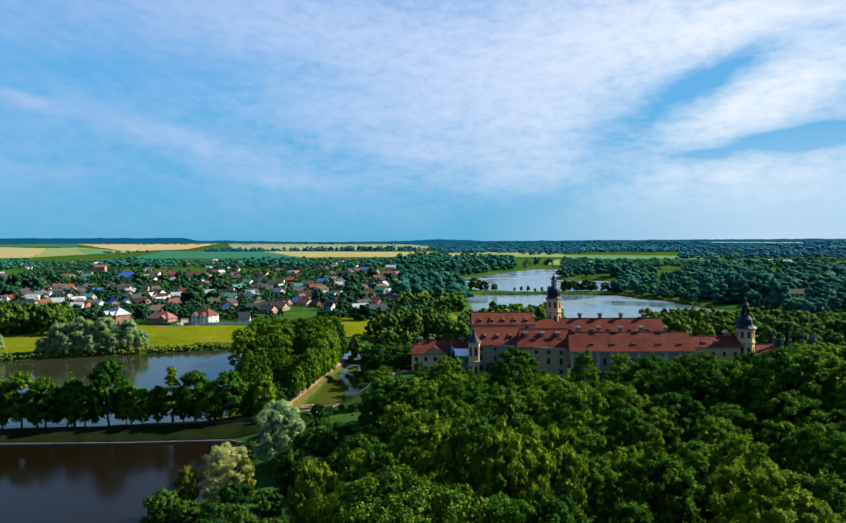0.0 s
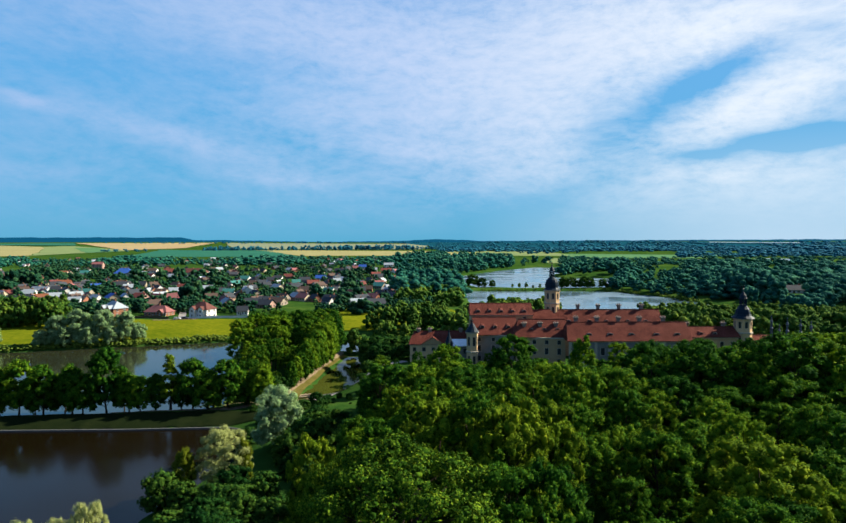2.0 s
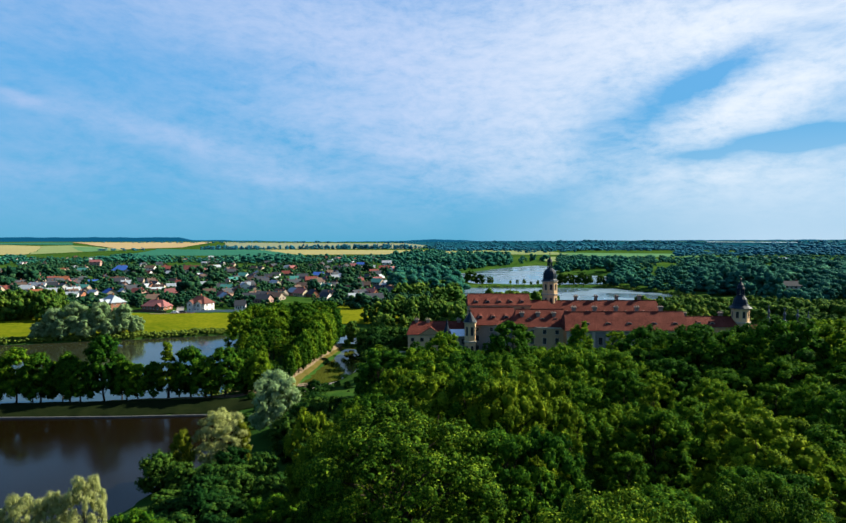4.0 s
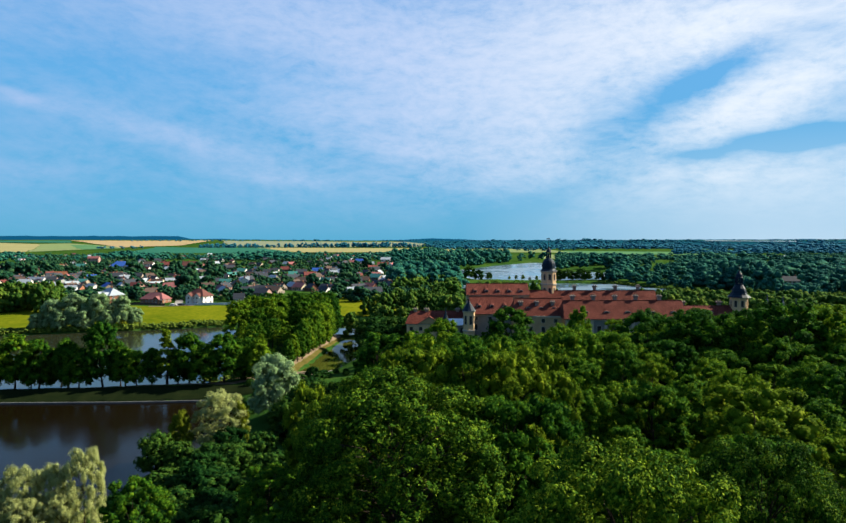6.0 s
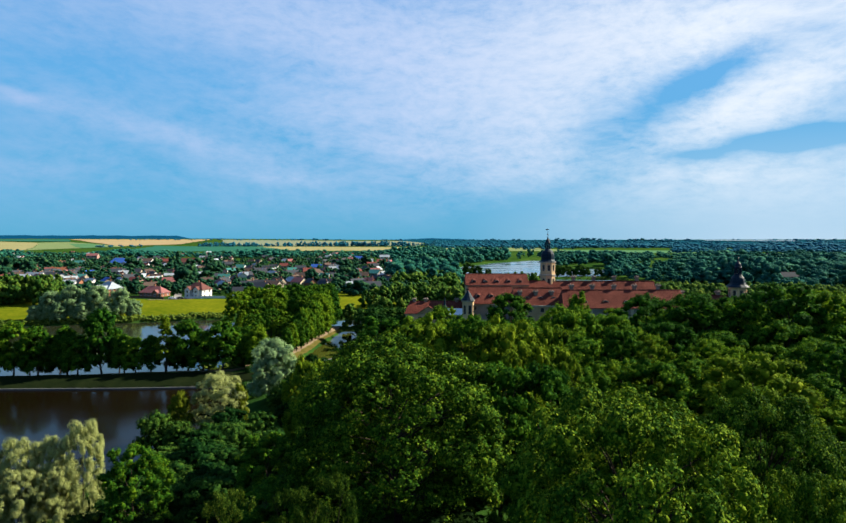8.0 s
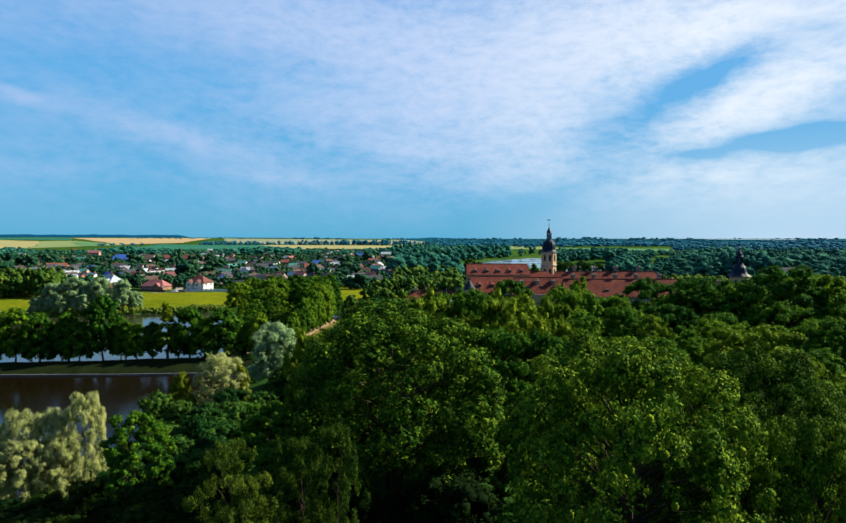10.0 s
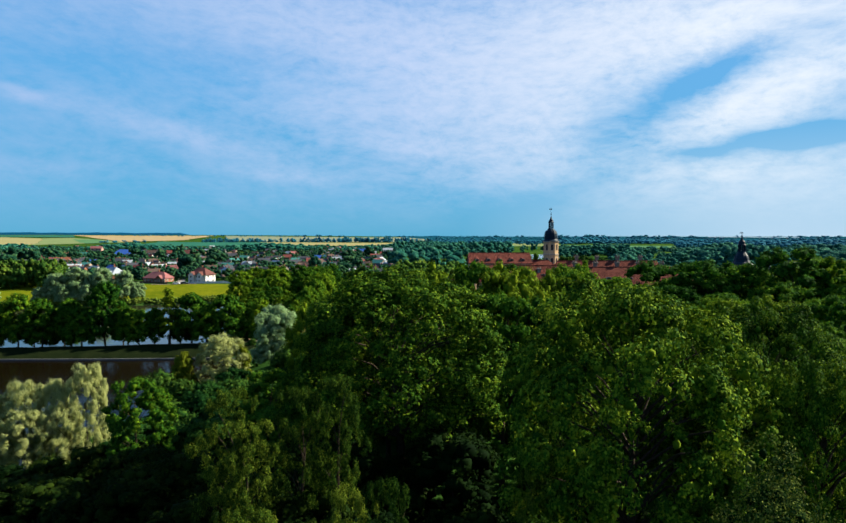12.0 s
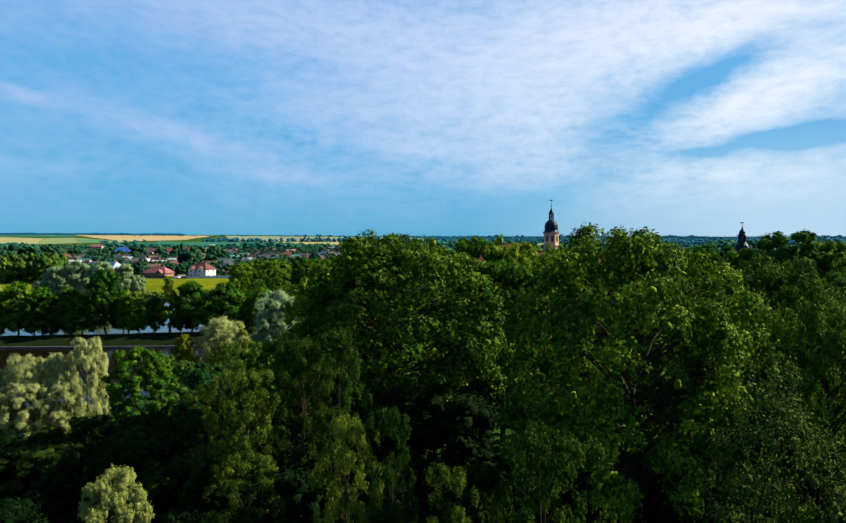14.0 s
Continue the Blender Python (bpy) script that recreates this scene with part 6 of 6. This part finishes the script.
for _ in range(290):
    d = 1.0 / (1 / 470 + (1 / 1750 - 1 / 470) * hr.rand() ** 0.75)
    b = hr.uniform(-0.72, -0.01 - 0.00004 * d)
    if land_at(b * d, d) > 0.8:
        place_house(b, d, int(hr.choice(8, p=[0.05, 0.08, 0.20, 0.38, 0.22, 0.03, 0.01, 0.03])), int(hr.choice(5, p=[0.42, 0.16, 0.14, 0.18, 0.10])), 1, hr.uniform(0.8, 1.3), hr.uniform(-75, 75))
place_house(0.546, 590, 3, 0, 1, 1.9, -8)
place_house(0.612, 870, 0, 2, 2, 2.2, 4)
place_house(0.645, 850, 0, 4, 1, 2.2, 10)
place_house(0.420, 1010, 3, 0, 1, 1.6, 10)

def between_houses(x, y):
    b = x / y
    if not town_side(x, y):
        return False
    for hb, hd in BUILT:
        if abs(b - hb) < 7.0 / y and -9 < hd - y < 27:
            return False
    return True


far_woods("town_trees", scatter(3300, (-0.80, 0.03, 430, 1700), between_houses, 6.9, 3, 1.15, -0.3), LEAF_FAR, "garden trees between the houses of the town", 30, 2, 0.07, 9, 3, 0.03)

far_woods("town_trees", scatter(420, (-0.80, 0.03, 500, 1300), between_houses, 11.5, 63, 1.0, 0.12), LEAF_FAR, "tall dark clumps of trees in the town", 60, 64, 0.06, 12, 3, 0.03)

# ------------------------------------------------------------------ the causeway between the lakes
def on_lake(px_slope, y, h, kind):
    return (px_slope * y, y, land_at(px_slope * y, y) + h, kind, turn(), 1.0)


set_out(BUSH, [on_lake(0.056, 716, 15, 1), on_lake(0.070, 715, 11, 0), on_lake(0.086, 712, 8, 1), on_lake(0.196, 709, 13, 0), on_lake(0.206, 706, 12, 1), on_lake(0.214, 707, 9, 0), on_lake(0.226, 704, 13, 0), on_lake(0.236, 703, 11, 1), on_lake(0.255, 702, 10, 1)], "causeway trees")
set_out(ROW, [on_lake(0.117 + 0.0105 * k, 710, 4.2 + 1.2 * (k % 3), k % 3) for k in range(6)], "young causeway trees")


def shore_reeds():
    r = np.random.RandomState(9)
    spots = []
    for line, n in ((((-245, 315), (-206, 324), (-171, 336), (-148, 343), (-116, 355)), 420), (((47, 692), (103, 690), (186, 682), (195, 657), (219, 606), (229, 547)), 160), (((-76, 209), (-68, 217), (-74, 240), (-92, 290), (-100, 335)), 90)):
        for _ in range(n):
            k = r.randint(len(line) - 1)
            t = r.rand()
            x = line[k][0] + (line[k + 1][0] - line[k][0]) * t + r.uniform(-1, 1)
            y = line[k][1] + (line[k + 1][1] - line[k][1]) * t + r.uniform(-1.5, 4)
            h = r.uniform(1.2, 2.6)
            spots.append((x, y, max(0.0, land_at(x, y)) - 0.2, h, h * 0.75))
    far_woods("reeds", spots, REED, "tall reeds and low bushes along the shore", 16, 31, 0.12, 4, 2, 0.03, 1, 2.2)


shore_reeds()

# ------------------------------------------------------------------ meadow edge: road, cars, fence; a boat on the canal
ribbon("road", [(-150, 405), (-163, 404.5), (-178, 403)], 3.0, PATH_SAND, "sandy track at the edge of the meadow", "road", 0.2)
ribbon("road", [(-160.5, 405), (-170, 432), (-182, 462), (-192, 490)], 4.6, PATH_GREY, "grey village road between gardens", "road", 0.25)
CAR_WHITE = surface("white_car_paint", (0.62, 0.62, 0.62), (0.72, 0.72, 0.72), 0.3, 0.5, 6.0, spec=0.5)
CAR_DARK = surface("dark_car_paint", (0.03, 0.033, 0.04), (0.05, 0.055, 0.065), 0.3, 0.5, 6.0, spec=0.5)
RUBBER = surface("tyre_rubber", (0.012, 0.012, 0.012), (0.022, 0.022, 0.022), 0.9, 3.0, 6.0)
TIMBER = surface("grey_boat_timber", (0.16, 0.12, 0.08), (0.27, 0.21, 0.15), 0.8, 1.5, 8.0, 0.01)


def car(x, y, paint, label, heading):
    home = tagged(new("car"), label, "car", "cars by the meadow")
    home.matrix_basis = pose(x, y, land_at(x, y) + 0.2, 0, 0, heading)
    bm = bmesh.new()
    prof = [(-2.1, 0.35), (-2.15, 0.75), (-1.95, 0.95), (-1.0, 1.0), (1.0, 1.0), (2.05, 0.86), (2.15, 0.6), (2.1, 0.35)]
    for side in (-0.85, 0.85):
        bm.faces.new([bm.verts.new((a, side, b)) for a, b in prof])
    vs = list(bm.verts)
    for i in range(8):
        j = (i + 1) % 8
        bm.faces.new((vs[i], vs[j], vs[8 + j], vs[8 + i]))
    body = part("body", bm, paint, home)
    bm = bmesh.new()
    lo, hi = [(-1.75, -0.8), (0.95, -0.8), (0.95, 0.8), (-1.75, 0.8)], [(-1.35, -0.62), (0.35, -0.62), (0.35, 0.62), (-1.35, 0.62)]
    a, b = [bm.verts.new((*p, 1.0)) for p in lo], [bm.verts.new((*p, 1.42)) for p in hi]
    for i in range(4):
        bm.faces.new((a[i], a[(i + 1) % 4], b[(i + 1) % 4], b[i]))
    part("car_window", bm, GLASS, body)
    bm = bmesh.new()
    box(bm, -1.38, 0.38, -0.64, 0.64, 1.425, 1.48)
    part("car_roof", bm, paint, body)
    for wx in (-1.35, 1.35):
        for wy in (-0.8, 0.8):
            bm = bmesh.new()
            limb(bm, (wx, wy - 0.1, 0.33), (wx, wy + 0.1, 0.33), 0.33, 0.33, 14)
            bmesh.ops.holes_fill(bm, edges=bm.edges)
            part("wheel", bm, RUBBER, home)


car(-163.4, 405.6, CAR_WHITE, "white passenger car parked beside the meadow", 8)
car(-158.4, 406.4, CAR_DARK, "dark passenger car parked beside the meadow", 4)


def fence(line, tall, mat, label):
    home = tagged(new("fence"), label, "fence")
    for (xa, ya), (xb, yb) in zip(line, line[1:]):
        n = max(1, int(math.hypot(xb - xa, yb - ya) / 2.5))
        for k in range(n):
            p, q = k / n, (k + 1) / n
            x0, y0, x1, y1 = xa + (xb - xa) * p, ya + (yb - ya) * p, xa + (xb - xa) * q, ya + (yb - ya) * q
            at = Matrix.Translation((x0, y0, land_at(x0, y0))) @ Matrix.Rotation(math.atan2(y1 - y0, x1 - x0), 4, "Z")
            long = math.hypot(x1 - x0, y1 - y0)
            bm = bmesh.new()
            box(bm, -0.06, 0.06, -0.06, 0.06, -0.4, tall + 0.1)
            part("post", bm, mat, home).matrix_basis = at
            bm = bmesh.new()
            box(bm, 0.08, long - 0.08, -0.025, 0.025, 0.1, tall)
            part("panel", bm, mat, home).matrix_basis = at


fence([(-155, 409), (-138, 411), (-118, 413)], 1.5, WALLS[0], "pale panel fence along the gardens")
fence([(-206, 412), (-188, 410), (-170, 409)], 1.4, ROOFS[2], "brown board fence along the gardens")


def boat(x, y, heading):
    home = tagged(new("rowing_boat"), "grey wooden rowing boat moored at the canal end", "boat")
    home.matrix_basis = pose(x, y, 0.02, 0, 0, heading)
    st = [(-2.0, 0.55, 0.45), (-1.0, 0.75, 0.38), (0.3, 0.78, 0.38), (1.4, 0.5, 0.46), (2.2, 0.04, 0.6)]
    bm = bmesh.new()
    rings = [[bm.verts.new(p) for p in ((a, -w, h), (a, -w * 0.6, -0.1), (a, w * 0.6, -0.1), (a, w, h), (a, w * 0.9, h), (a, w * 0.5, 0.02), (a, -w * 0.5, 0.02), (a, -w * 0.9, h))] for a, w, h in st]
    for r0, r1 in zip(rings, rings[1:]):
        for i in range(8):
            bm.faces.new((r0[i], r1[i], r1[(i + 1) % 8], r0[(i + 1) % 8]))
    bm.faces.new(rings[0])
    part("hull", bm, TIMBER, home)
    for a in (-1.2, 0.2):
        bm = bmesh.new()
        box(bm, a - 0.15, a + 0.15, -0.6, 0.6, 0.24, 0.28)
        part("thwart", bm, TIMBER, home)


boat(-46.6, 228.6, 20)
boat(-46.9, 231.4, 32)


def canal_wall():
    """Low pale wall between the canal's end and the grey walk."""
    bm = bmesh.new()
    line = [(-44.6, 225.0), (-38.2, 229.8), (-31.6, 235.0), (-25.6, 254.0)]
    for (xa, ya), (xb, yb) in zip(line, line[1:]):
        for k in range(3):
            p, q = k / 3, (k + 1) / 3 - 0.005
            x0, y0, x1, y1 = xa + (xb - xa) * p, ya + (yb - ya) * p, xa + (xb - xa) * q, ya + (yb - ya) * q
            vs = [bm.verts.new((x + o, y - o * 0.6, z)) for x, y in ((x0, y0), (x1, y1)) for o, z in ((-0.3, -1.0), (-0.3, 0.95), (0.3, 0.95), (0.3, -1.0))]
            for f in ((0, 4, 5, 1), (1, 5, 6, 2), (2, 6, 7, 3), (0, 1, 2, 3), (7, 6, 5, 4)):
                bm.faces.new([vs[i] for i in f])
    bmesh.ops.recalc_face_normals(bm, faces=bm.faces)
    tagged(mesh_object("kerb", bm, CONCRETE), "pale low wall at the end of the canal", "kerb", kind="structure")


canal_wall()

# ------------------------------------------------------------------ remove the seedlings that stood as patterns
for ob in STORE:
    for o in (*ob.children_recursive, ob):
        bpy.data.objects.remove(o)
